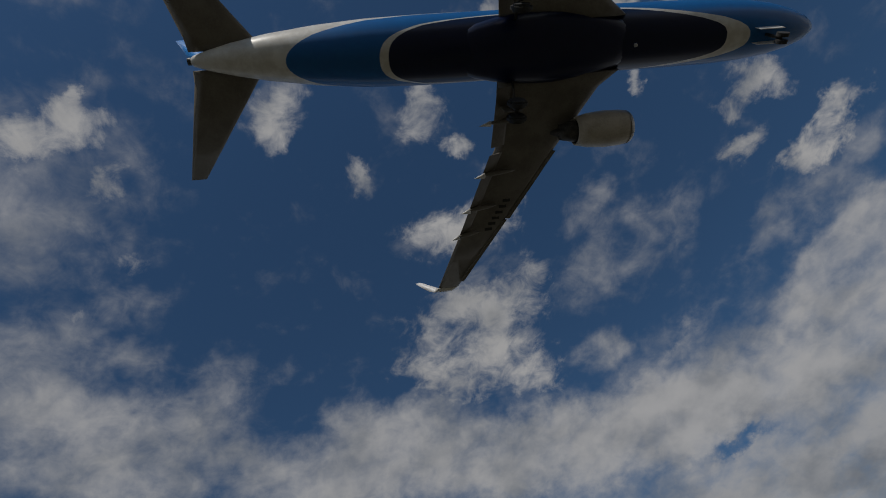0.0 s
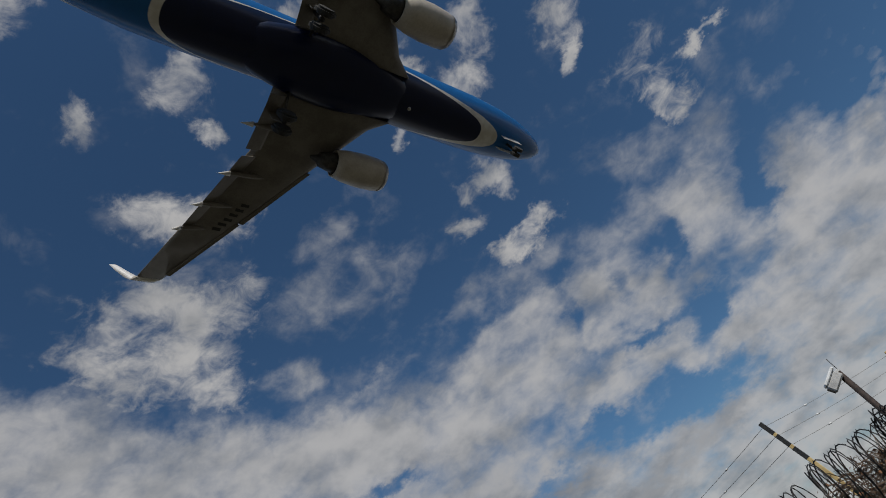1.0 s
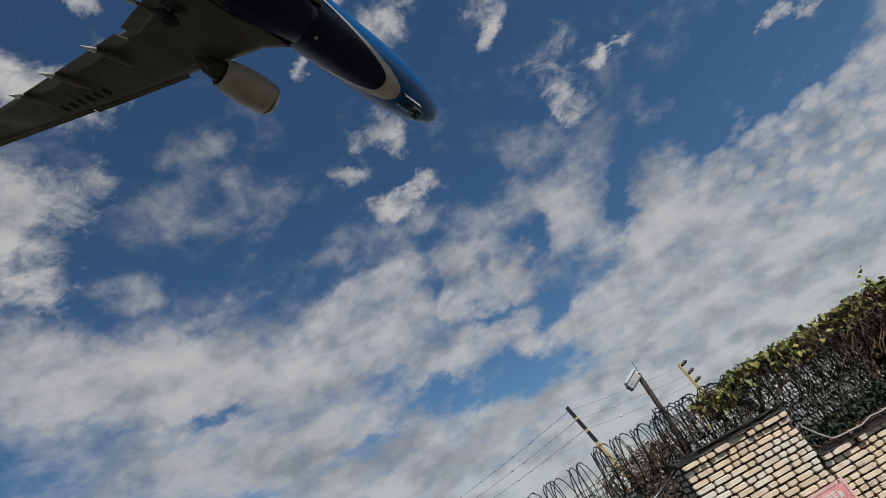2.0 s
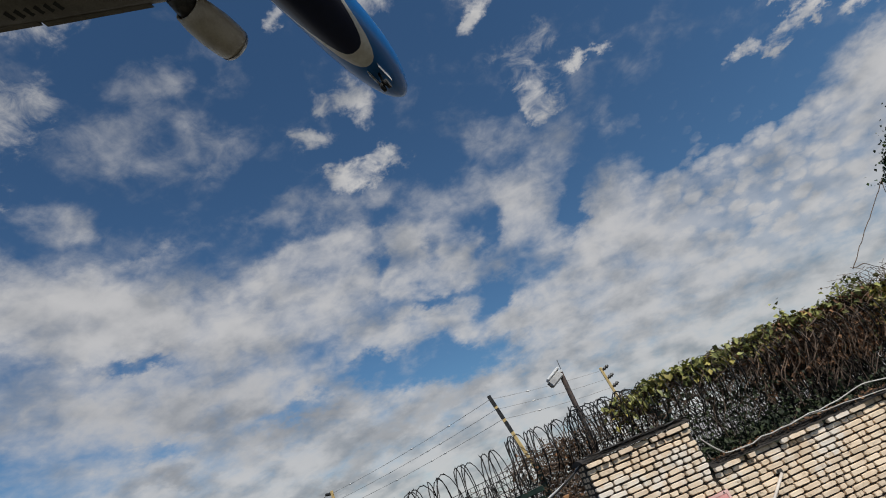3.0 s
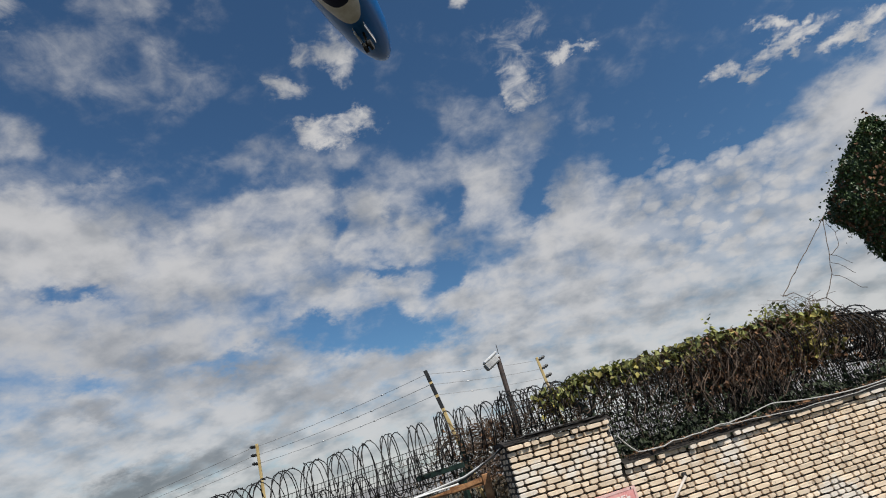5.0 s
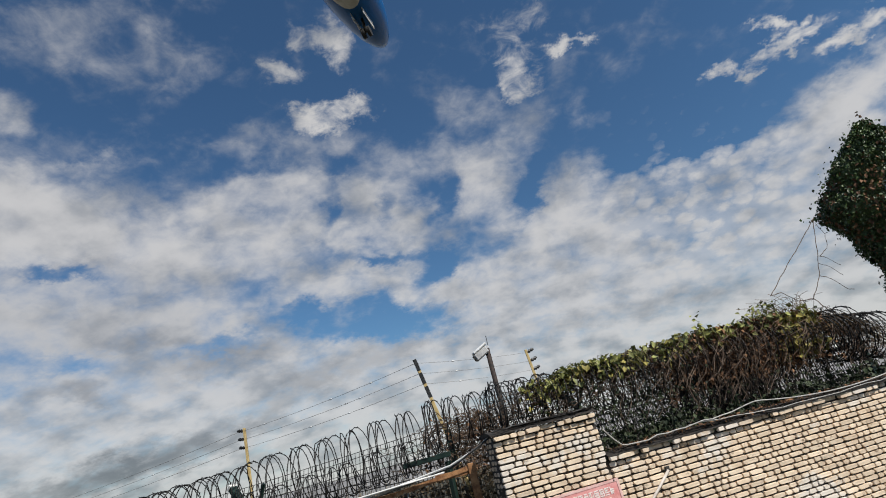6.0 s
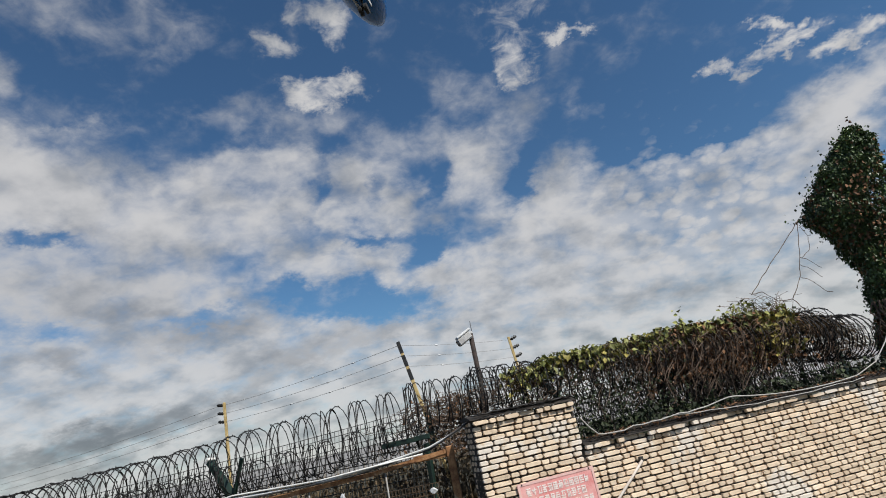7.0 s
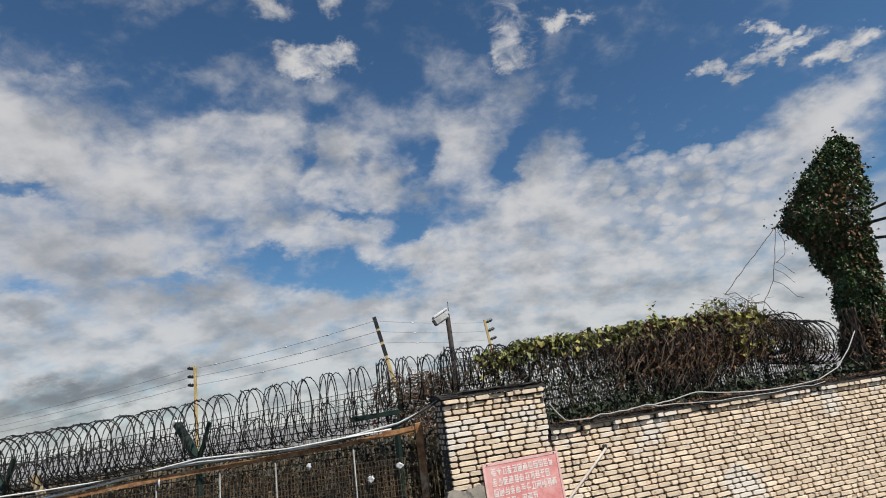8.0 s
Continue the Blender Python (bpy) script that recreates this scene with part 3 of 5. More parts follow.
# ---- sign on the pier ----
def build_sign():
    sign = thing("warning_sign", WALL @ pose(0.92, -0.02, 1.72, 0, -0.8, 0), "faded red warning sign with white lettering on brick wall", "sign")
    w, h = 1.04, 0.60
    part("board", box_bm((-w / 2, -0.006, -h / 2), (w / 2, 0.006, h / 2), 0.003), SIGN, sign)
    frame_bm = bmesh.new()
    for lo, hi in (((-w / 2, -0.012, h / 2 - 0.03), (w / 2, -0.007, h / 2)), ((-w / 2, -0.012, -h / 2), (w / 2, -0.007, -h / 2 + 0.03)),
                   ((-w / 2, -0.012, -h / 2 + 0.03), (-w / 2 + 0.03, -0.007, h / 2 - 0.03)), ((w / 2 - 0.03, -0.012, -h / 2 + 0.03), (w / 2, -0.007, h / 2 - 0.03))):
        box_bm(lo, hi, 0.0, frame_bm)
    part("border", frame_bm, SIGN_EDGE, sign, "pale pink raised border")
    rng = random.Random(9)
    for row in range(4):
        z = h / 2 - 0.115 - row * 0.118
        x = -w / 2 + 0.10
        count = (12, 11, 12, 8)[row]
        for k in range(count):
            # unreadable writing: plain bars the size of the letters
            bm = bmesh.new()
            for j in range(4):
                if rng.random() < 0.75:
                    box_bm((x + rng.choice((0, 0.01)), -0.010, z - 0.042 + j * 0.025), (x + rng.choice((0.05, 0.06)), -0.007, z - 0.030 + j * 0.025), 0.0, bm)
            for j in range(4):
                if rng.random() < 0.6 or j == 1:
                    box_bm((x + j * 0.016, -0.0104, z - rng.choice((0.042, 0.02))), (x + j * 0.016 + 0.010, -0.0072, z + rng.choice((0.044, 0.02))), 0.0, bm)
            part("letter_bar", bm, SIGN_WHITE, sign)
            x += 0.072
    for x in (-w / 2 + 0.06, w / 2 - 0.06):
        for z in (-h / 2 + 0.015, h / 2 - 0.015):
            bm = bmesh.new()
            bmesh.ops.create_cone(bm, cap_ends=True, segments=10, radius1=0.010, radius2=0.007, depth=0.008, matrix=pose(x, -0.016, z, 90, 0, 0))
            part("nail", bm, DARK_METAL, sign)


build_sign()

# ---- conduit leaning out from the wall, and cables along its head ----
conduit = thing("conduit", WALL @ pose(2.14, 0, 1.95), "pale plastic conduit slanting down the brick wall", "pipe")
tube_part("tube", [(0.0, -0.03, 0.0), (-0.22, -0.04, -0.17), (-0.66, -0.05, -0.50), (-0.95, -0.05, -0.80)], 0.017, PIPE, conduit, sides=10)
bm = bmesh.new()
box_bm((-0.03, -0.03, -0.02), (0.03, 0.0, 0.05), 0.006, bm)
part("clip", bm, DARK_METAL, conduit)


def sag(a, b, drop, n=14, wob=0.0, seed=0):
    a, b = Vector(a), Vector(b)
    return [tuple(a.lerp(b, i / n) + Vector((0, 0, -drop * 4 * (i / n) * (1 - i / n) + wob * noise.noise((i * 0.7, seed, 0.5))))) for i in range(n + 1)]


def cable(name, points, radius, mat, label, m=None):
    ob = tube_part(name, points, radius, mat, None, label, 6, m)
    return tagged(ob, category="cable")


cable("cable", sag((PIER_WIDTH + 0.02, -0.07, 2.62), (1.62, -0.075, 2.375), 0.02) + sag((1.70, -0.078, 2.365), (3.7, -0.075, 2.47), 0.02, wob=0.03) + sag((3.8, -0.075, 2.47), (6.0, -0.08, 2.39), 0.07) +
      [(6.5, -0.03, 2.52), (6.95, 0.05, 2.78), (7.3, 0.12, 3.05)], 0.0085, CABLE, "pale cable drooping along the wall's coping", WALL)
cable("cable", sag((2.6, -0.068, 2.40), (6.1, -0.085, 2.35), 0.06, wob=0.03, seed=3), 0.006, CABLE, "thin pale cable drooping along the wall's coping", WALL)
cable("cable", sag((0.0, -0.03, 2.90), (1.30, -0.02, 2.90), -0.01, wob=0.02), 0.008, DARK_CABLE, "dark cable lying over the pier's head", WALL)


# ---- wire mesh, posts and razor coils ----
def wire_panel(name, parent, width, height, step_x, step_z, r, mat, seed, m=None):
    """Welded mesh: round wires, a little bent, as one joined sheet."""
    verts, faces = [], []
    rng = random.Random(seed)
    nx, nz = int(width / step_x), int(height / step_z)
    for i in range(nx + 1):
        x = width * i / nx
        j = rng.uniform(-0.006, 0.006)
        tube([(x, 0, 0), (x + j, j, height * 0.5), (x, 0, height)], r, 4, False, verts, faces)
    for i in range(nz + 1):
        z = height * i / nz
        tube([(0, r, z), (width * 0.5, r + rng.uniform(-0.01, 0.01), z + rng.uniform(-0.012, 0.012)), (width, r, z)], r * 1.15, 4, False, verts, faces)
    return tagged(mesh_object(name, verts, faces, mat, parent, "", m), kind="stuff")


def razor_coil(a, b, radius, pitch, label, seed):
    """Concertina razor wire between two ends: two crossing helices with barbs."""
    a, b = Vector(a), Vector(b)
    coil = thing("razor_coil", Matrix.Translation(a), label, "razor wire", "razor coils on the fence")
    way = b - a
    length = way.length
    way.normalize()
    side = way.cross(Vector((0, 0, 1))).normalized()
    rng = random.Random(seed)
    for hand in (1, -1):
        pts, bv, bf = [], [], []
        turns = length / pitch
        n = int(turns * 18)
        phase = rng.uniform(0, 6.28)
        for i in range(n + 1):
            u = i / n
            ang = hand * u * turns * 2 * math.pi + phase
            k = int(u * turns)
            r = radius * (1 + 0.10 * noise.noise((k * 0.9, seed, hand))) 
            along = u * length + 0.5 * pitch * noise.noise((k * 0.37, hand, seed)) + 0.25 * pitch * math.sin(ang * 0.5)
            p = way * along + side * (r * math.cos(ang)) + Vector((0, 0, r * math.sin(ang) + 0.03 * noise.noise((u * turns * 0.2, seed, 2))))
            pts.append(p)
            if i % 2 == 0 and 0 < i < n:
                out = Vector((0, 0, math.sin(ang))) + side * math.cos(ang)
                tan = (p - pts[-2]).normalized()
                base = len(bv)
                s = 0.018
                bv += [tuple(p + tan * 2 * s + out * s), tuple(p - tan * 2 * s - out * s), tuple(p + tan * 2 * s - out * s), tuple(p - tan * 2 * s + out * s), tuple(p + way * 0.004), tuple(p - way * 0.004)]
                bf += [(base, base + 4, base + 2), (base, base + 2, base + 5), (base + 1, base + 3, base + 4), (base + 1, base + 5, base + 3)]
        tube_part("loop_wire", pts, 0.0080, RAZOR, coil, sides=4)
        tagged(mesh_object("barbed_tape", bv, bf, RAZOR, coil, "small sharp steel barbs"), kind="stuff")
    return coil


def y_post(m, height, arm, label, lean=0.0, arms=True):
    """A green fence post with two arms in a V."""
    post = thing("fence_post", m, label, "fence post", "green fence posts")
    part("post", box_bm((-0.035, -0.035, -height), (0.035, 0.035, 0.0), 0.006), GREEN_STEEL, post)
    if not arms:
        return post
    for s in (1, -1):
        w, d, high = (0.028, 0.022, arm * 0.75) if s > 0 else (0.058, 0.045, arm)
        part("arm", box_bm((-w, -d, 0.0), (w, d, high), 0.008), GREEN_STEEL, post, "", pose(0.0, 0.0, -0.05, s * (24 if s > 0 else 40) + lean, 0, 0))
    bm = box_bm((-0.064, -0.051, arm - 0.03), (0.064, 0.051, arm + 0.014), 0.005)
    part("end_cap", bm, WHITE_CABLE, post, "pale cap on the arm's end", pose(0.0, 0.0, -0.05, lean - 40, 0, 0))
    return post


# airside fence behind the gate: posts along the x axis, its head sinking to the west
LEFT_Y = 8.6
left_x = (-1.05, -4.02, -6.95, -9.9, -12.9)
left_z = (2.68, 2.50, 2.38, 2.28, 2.20)
for x, z in zip(left_x, left_z):
    y_post(pose(x, LEFT_Y, z, 0, 0, 62), z, 0.80, "dark green steel fence post with slanting arms", arms=x < -2)
left_fence = thing("mesh_fence", pose(-1.05, LEFT_Y, 0), "dark welded wire fence topped with razor coils", "fence")
for k in range(4):
    w = left_x[k] - left_x[k + 1]
    wire_panel("mesh_panel", left_fence, w, 1.9, 0.07, 0.10, 0.0058, WIRE, k, Matrix.Translation((left_x[k + 1] + 1.05, 0.04, left_z[k + 1] - 1.75)) @ Matrix.Shear("XZ", 4, (0, 0)))
    wire_panel("leaning_panel", left_fence, w, 0.62, 0.07, 0.09, 0.0056, WIRE, 20 + k, Matrix.Translation((left_x[k + 1] + 1.05, 0.05, left_z[k + 1])) @ pose(0, 0, 0, -32, math.degrees(math.atan2(left_z[k + 1] - left_z[k], w)), 0))
    za, zb = left_z[k] + 0.42, left_z[k + 1] + 0.40
    razor_coil((left_x[k] - 0.02, LEFT_Y, za), (left_x[k + 1], LEFT_Y, zb), (0.44, 0.40, 0.38, 0.37)[k], (0.21, 0.17, 0.15, 0.15)[k], "open concertina razor wire coil above the mesh fence", 30 + k)
    razor_coil((left_x[k] - 0.02, LEFT_Y + 0.12, za - 0.24), (left_x[k + 1], LEFT_Y + 0.12, zb - 0.24), 0.24, 0.26, "smaller razor wire coil tangled in the fence head", 50 + k)
razor_coil((-1.25, LEFT_Y - 0.1, 3.22), (-0.2, LEFT_Y + 0.25, 3.18), 0.36, 0.16, "bunched razor wire coil at the fence corner", 71)
razor_coil((-0.3, LEFT_Y + 0.2, 3.25), (0.5, LEFT_Y + 0.35, 3.12), 0.42, 0.30, "loose razor wire coil beside the lamp pole", 72)

# rusty gate in front of it
gate = thing("rusty_gate", pose(0, 7.75, 0), "rusty iron gate with wire mesh beside the pier", "gate")
part("gate_post", box_bm((-0.70, -0.05, 0.0), (-0.60, 0.05, 2.60), 0.008), RUST, gate, "rusty square post with flaking paint")
rail_pts = [(-0.62, 2.58), (-1.7, 2.47), (-3.6, 2.40), (-5.2, 2.31), (-8.6, 2.16)]
for (xa, za), (xb, zb) in zip(rail_pts, rail_pts[1:]):
    v = [(xa, -0.035, za - 0.055), (xb, -0.035, zb - 0.055), (xb, 0.035, zb - 0.055), (xa, 0.035, za - 0.055), (xa, -0.035, za), (xb, -0.035, zb), (xb, 0.035, zb), (xa, 0.035, za)]
    mesh_object("top_rail", v, [(0, 3, 2, 1), (4, 5, 6, 7), (0, 1, 5, 4), (1, 2, 6, 5), (2, 3, 7, 6), (3, 0, 4, 7)], RUST, gate)
for x in (-1.55, -2.6, -3.35, -4.2, -5.1, -6.2, -7.3):
    z = 2.60 + (x + 0.6) * 0.052 - 0.11
    tube_part("upright_bar", [(x, 0.0, 0.05), (x, 0.0, z)], 0.012, GALVANISED, gate)
wire_panel("gate_mesh", gate, 8.0, 2.10, 0.045, 0.065, 0.0042, RUSTY_WIRE, 90, pose(-8.65, 0.03, 0.08))
part("brace", box_bm((-1.15, -0.02, 2.47), (-0.70, 0.02, 2.55), 0.005), RUST, gate, "", pose(0, 0, 0, 0, 0, 0))

# cables slung from the pier along the gate's head
cable("cable", [(-0.24, 7.35, 2.90), (-0.5, 7.5, 2.76), (-0.9, 7.6, 2.63), (-1.7, 7.68, 2.53), (-2.6, 7.70, 2.46), (-3.6, 7.70, 2.49), (-4.1, 7.70, 2.47), (-4.9, 7.70, 2.37), (-5.6, 7.7, 2.31), (-7.5, 7.7, 2.22)], 0.014, WHITE_CABLE, "white cable slung along the rusty gate's head")
cable("cable", [(-0.26, 7.37, 2.87), (-0.9, 7.62, 2.60), (-2.0, 7.68, 2.47), (-3.4, 7.66, 2.46), (-4.4, 7.66, 2.45), (-5.4, 7.66, 2.37), (-7.5, 7.66, 2.25)], 0.013, DARK_CABLE, "black cable slung along the rusty gate's head")
cable("cable", [(-1.0, 7.62, 2.57), (-2.4, 7.68, 2.50), (-3.6, 7.68, 2.53), (-4.6, 7.68, 2.42), (-5.7, 7.68, 2.40), (-6.6, 7.6, 2.40), (-8.2, 7.6, 2.30)], 0.011, WHITE_CABLE, "loose pale cable along the rusty gate's head")
for x, z in ((-2.15, 2.24), (-1.35, 1.98), (-4.15, 2.30), (-3.4, 1.9), (-0.95, 2.1)):
    scrap = thing("plastic_scrap", pose(x, 7.72, z, 0, 20 * x, 15 * x), "torn white plastic scrap caught in the gate mesh", "litter", "scraps in the gate mesh")
    bm = bmesh.new()
    bmesh.ops.create_icosphere(bm, subdivisions=2, radius=0.045)
    for v in bm.verts:
        v.co = Vector((v.co.x * 1.1, v.co.y * 0.35, v.co.z * 0.8)) * (1 + 0.7 * noise.noise(v.co * 30 + Vector((x * 9, 0, 0))))
    part("sheet", bm, GREY_PLASTIC, scrap)
plank = thing("plank", pose(-6.35, 8.52, 2.38, 0, -24, 10), "weathered yellow plank wedged in the fence head", "plank")
part("board", box_bm((-0.06, -0.015, -0.22), (0.06, 0.015, 0.22), 0.004), WOOD, plank)
beam = thing("fallen_arm", pose(-1.30, 8.3, 2.76, 0, 88, -8), "dark green fence arm fallen across the razor wire", "fence post")
part("arm", box_bm((-0.035, -0.03, -0.36), (0.035, 0.03, 0.36), 0.006), GREEN_STEEL, beam)

# fence behind the brick wall, parallel to it
BACK = 1.2
right_s = (1.75, 4.40, 7.22)
for k, s in enumerate(right_s):
    head = (3.0, 2.85, 3.02)[k]
    y_post(WALL @ pose(s, BACK - 0.05, head, 0, 0, 78), head, 0.42, "dark green steel fence post with slanting arms among vines")
right_fence = thing("mesh_fence", WALL @ pose(0.4, BACK, 0), "dark welded wire fence overgrown with vines", "fence")
for k in range(3):
    a, b = (0.4, *right_s)[k], right_s[k]
    wire_panel("mesh_panel", right_fence, b - a, 1.75, 0.055, 0.12, 0.0062, WIRE, 40 + k, pose(a - 0.4, 0, 1.15))
    wire_panel("leaning_panel", right_fence, b - a, 0.62, 0.055, 0.10, 0.0060, WIRE, 60 + k, pose(a - 0.4, 0.0, 2.92, -14, 0, 0))
    pa, pb = WALL @ Vector((a, BACK, 3.20)), WALL @ Vector((b, BACK, 3.22))
    razor_coil(pa, pb, 0.36, 0.19, "rusting razor wire coil overgrown with vines", 80 + k)
razor_coil(WALL @ Vector((6.4, BACK - 0.1, 3.10)), WALL @ Vector((7.9, BACK, 2.95)), 0.40, 0.13, "bunched razor wire coil at the fence end", 91)


# ---- electric fence poles and their wires, lamp pole ----
def electric_pole(x, y, top, lean, bands, side, label):
    """A square pole whose head stands at x, y, top, leaning to the west by so many degrees; side: where its insulators point."""
    pole = thing("electric_fence_pole", pose(x + top * math.tan(radians(lean)), y, 0, 0, -lean, 0), label, "fence pole", "electric fence poles")
    edge, height = 0.028, top / math.cos(radians(lean))
    part("shaft", box_bm((-edge, -edge, 0), (edge, edge, height), 0.006), YELLOW, pole)
    for k in range(bands):
        z = height - 0.25 * k
        part("band", box_bm((-edge - 0.003, -edge - 0.003, z - (0.20 if k else 0.21)), (edge + 0.003, edge + 0.003, z + (0.0 if k else 0.003)), 0.0), BLACK, pole, "black painted band")
    for k in range(3 if side else 0):
        z = height - 0.06 - k * 0.19
        bm = bmesh.new()
        for j, r in enumerate((0.028, 0.042, 0.028, 0.042, 0.026)):
            bmesh.ops.create_cone(bm, cap_ends=True, segments=10, radius1=r, radius2=r * 0.8, depth=0.03, matrix=pose(side * (edge + 0.014 + j * 0.028), -0.01, z + j * 0.006, 0, side * 90, 0))
        part("insulator", bm, BLACK, pole, "black ribbed insulator")
    return pole


POLES = ((-6.1, 12.9, 4.40), (-1.36, 9.6, 4.40), (0.68, 12.0, 4.42))
electric_pole(*POLES[0], 1.0, 0, -1, "yellow electric fence pole with black insulators")
electric_pole(*POLES[1], 11.5, 3, 0, "leaning yellow and black banded electric fence pole")
electric_pole(*POLES[2], 5.0, 0, 1, "yellow electric fence pole with black insulators")
def electric_wire(a, b, drop, r, beads, seed):
    """One thin wire with small white tube insulators strung on it."""
    pts = sag(a, b, drop)
    wire = cable("electric_wire", pts, r, GALVANISED, "thin electric fence wire between poles")
    rng = random.Random(seed)
    for k in range(beads):
        i = rng.randint(2, len(pts) - 4)
        p, q = Vector(pts[i]), Vector(pts[i + 1])
        d = (q - p).normalized() * 0.06
        tube_part("insulator_tube", [p, p + d], 0.012, GREY_PLASTIC, wire, "small white tube insulator")


for k in range(3):
    dz = Vector((0, 0, -0.06 - 0.19 * k))
    a, b, c = (Vector(p) for p in POLES)
    lean = Vector((0.035 * k, 0, 0))
    electric_wire(Vector((-22.0, 21.5, 4.3)) + dz, a + dz + Vector((-0.12, 0, 0)), 0.15, 0.0045, 3, k)
    electric_wire(a + dz, b + dz + lean, 0.05, 0.0035, 3, 10 + k)
    electric_wire(b + dz + lean, c + dz, 0.03, 0.0028, 1, 20 + k)

lamp = thing("lamp_pole", pose(-0.085, 9.6, 2.4), "dark rusted pole with a white floodlight housing", "lamp pole")
tube_part("pole", [(0, 0, -2.4), (0.005, 0, 0.6), (0.0, 0, 1.90)], 0.042, POLE, lamp, "", 10)
head = pose(-0.11, -0.04, 1.84, 0, -28, 12)
part("housing", box_bm((-0.16, -0.075, -0.085), (0.11, 0.075, 0.045), 0.02), LAMP_GREY, lamp, "grey boxy floodlight body", head)
part("hood", box_bm((-0.14, -0.09, 0.040), (0.15, 0.09, 0.085), 0.014), GREY_PLASTIC, lamp, "white hood over the floodlight", head)
part("lens", box_bm((-0.167, -0.060, -0.068), (-0.161, 0.060, 0.034), 0.0), BLACK, lamp, "dark glass front", head)
part("bracket", box_bm((-0.05, -0.02, -0.02), (0.04, 0.02, 0.02), 0.004), GREY_PLASTIC, lamp, "", pose(0.0, -0.02, 1.90, 0, 0, 0))
tube_part("aerial", [(0.03, 0, 1.88), (0.035, 0, 2.10)], 0.006, DARK_METAL, lamp)


# ---- vines over the fence behind the wall ----
def vine_top(s):
    """Height of the hedge of vines above the ground, along the wall."""
    base = 3.46 + 0.20 * min(max((s - 0.9) / 3.0, 0), 1) - 0.40 * min(max((s - 6.3) / 1.0, 0), 1)
    return base + 0.10 * noise.noise((s * 1.3, 1.0, 0.0)) + 0.06 * noise.noise((s * 4.1, 2.0, 0.0))


def build_vines():
    vine = thing("vine_hedge", WALL @ pose(0, BACK, 0), "tangled vine with green, yellow and withered leaves on the fence", "vine")
    rng = random.Random(21)
    v, f = [], []
    for k in range(420):
        s = 0.9 + 6.9 * rng.random()
        if rng.random() < 0.7:
            s = rng.gauss(4.7, 0.9)
        s = min(max(s, 0.85), 7.9)
        top = vine_top(s) - rng.uniform(0.0, 0.25)
        drop = rng.uniform(0.25, 1.1)
        y = rng.uniform(-0.30, 0.12)
        x, pts = s, []
        for i in range(9):
            u = i / 8
            pts.append((x + 0.05 * noise.noise((k, u * 4, 0)) + 0.42 * noise.noise((k * 0.7, u * 2.2, 5)), y - 0.10 * math.sin(u * 3) + 0.08 * noise.noise((k, u * 3, 9)), top - drop * u))
        tube(pts, rng.uniform(0.003, 0.007), 3, False, v, f)
    for k in range(480):
        s = rng.uniform(0.9, 7.6)
        pts = [(s + 0.9 * (i / 10 - 0.5) + 0.1 * noise.noise((k, i * 0.4, 0)), rng.uniform(-0.3, 0.1) * 0.3 - 0.12 + 0.1 * noise.noise((k, i * 0.3, 3)), vine_top(s) - 0.05 - 0.85 * abs(noise.noise((k * 0.31, 0.4, 0))) + 0.22 * noise.noise((k, i * 0.4, 7))) for i in range(11)]
        tube(pts, rng.uniform(0.003, 0.006), 3, False, v, f)
    tagged(mesh_object("stem_tangle", v, f, STEM, vine, "dry brown tangled stems"), kind="stuff")
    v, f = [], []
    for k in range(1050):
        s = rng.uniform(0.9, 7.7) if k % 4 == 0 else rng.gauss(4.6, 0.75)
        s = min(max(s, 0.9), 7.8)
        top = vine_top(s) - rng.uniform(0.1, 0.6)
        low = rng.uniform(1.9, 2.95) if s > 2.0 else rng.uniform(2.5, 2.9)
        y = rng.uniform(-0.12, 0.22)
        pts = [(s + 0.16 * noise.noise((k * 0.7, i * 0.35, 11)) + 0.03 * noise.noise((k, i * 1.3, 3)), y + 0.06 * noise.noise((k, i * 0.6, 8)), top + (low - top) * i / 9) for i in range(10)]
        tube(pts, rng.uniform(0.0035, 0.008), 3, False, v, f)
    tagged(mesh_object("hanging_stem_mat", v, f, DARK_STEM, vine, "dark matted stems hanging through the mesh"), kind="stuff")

    def band(count, low, high, depth, size, mat, name, label, centre=None, wide=None, bias=1.0):
        places = []
        while len(places) < count:
            s = rng.gauss(centre, wide) if centre is not None else rng.uniform(low, high)
            if not low <= s <= high:
                continue
            clump = 0.5 + 0.5 * noise.noise((s * 3.0, 4.0, size * 50))
            if rng.random() > clump + 0.25:
                continue
            d = depth * rng.random() ** bias
            places.append((s, rng.uniform(-0.34, 0.22) * (1 - 0.3 * d), vine_top(s) - d + 0.02 * rng.gauss(0, 1)))
        lv, lf = leaves(rng, places, size, [], [])
        tagged(mesh_object(name, lv, lf, mat, vine, label), kind="stuff")

    band(1900, 0.95, 6.4, 0.26, 0.090, LEAF, "green_leaves", "fresh green leaves along the top", bias=1.8)
    band(480, 0.95, 4.6, 0.30, 0.085, LEAF_YELLOW, "yellow_leaves", "yellowing leaves along the top")
    band(520, 4.9, 6.4, 0.70, 0.11, LEAF_YELLOW, "yellow_clump", "bright yellow-green leaf clump", 5.9, 0.24)
    band(3200, 3.0, 7.5, 0.85, 0.07, LEAF_DEAD, "withered_leaves", "withered brown leaves", 4.8, 0.9)
    # inner leaves take the dark copy, which paints the shade under the top leaves
    band(1900, 1.0, 6.6, 1.2, 0.06, LEAF_DARK, "inner_leaves", "small leaves inside the fence, coloured dark as in shade")
    # a spray that stands up over the hedge
    sv, sf = [], []
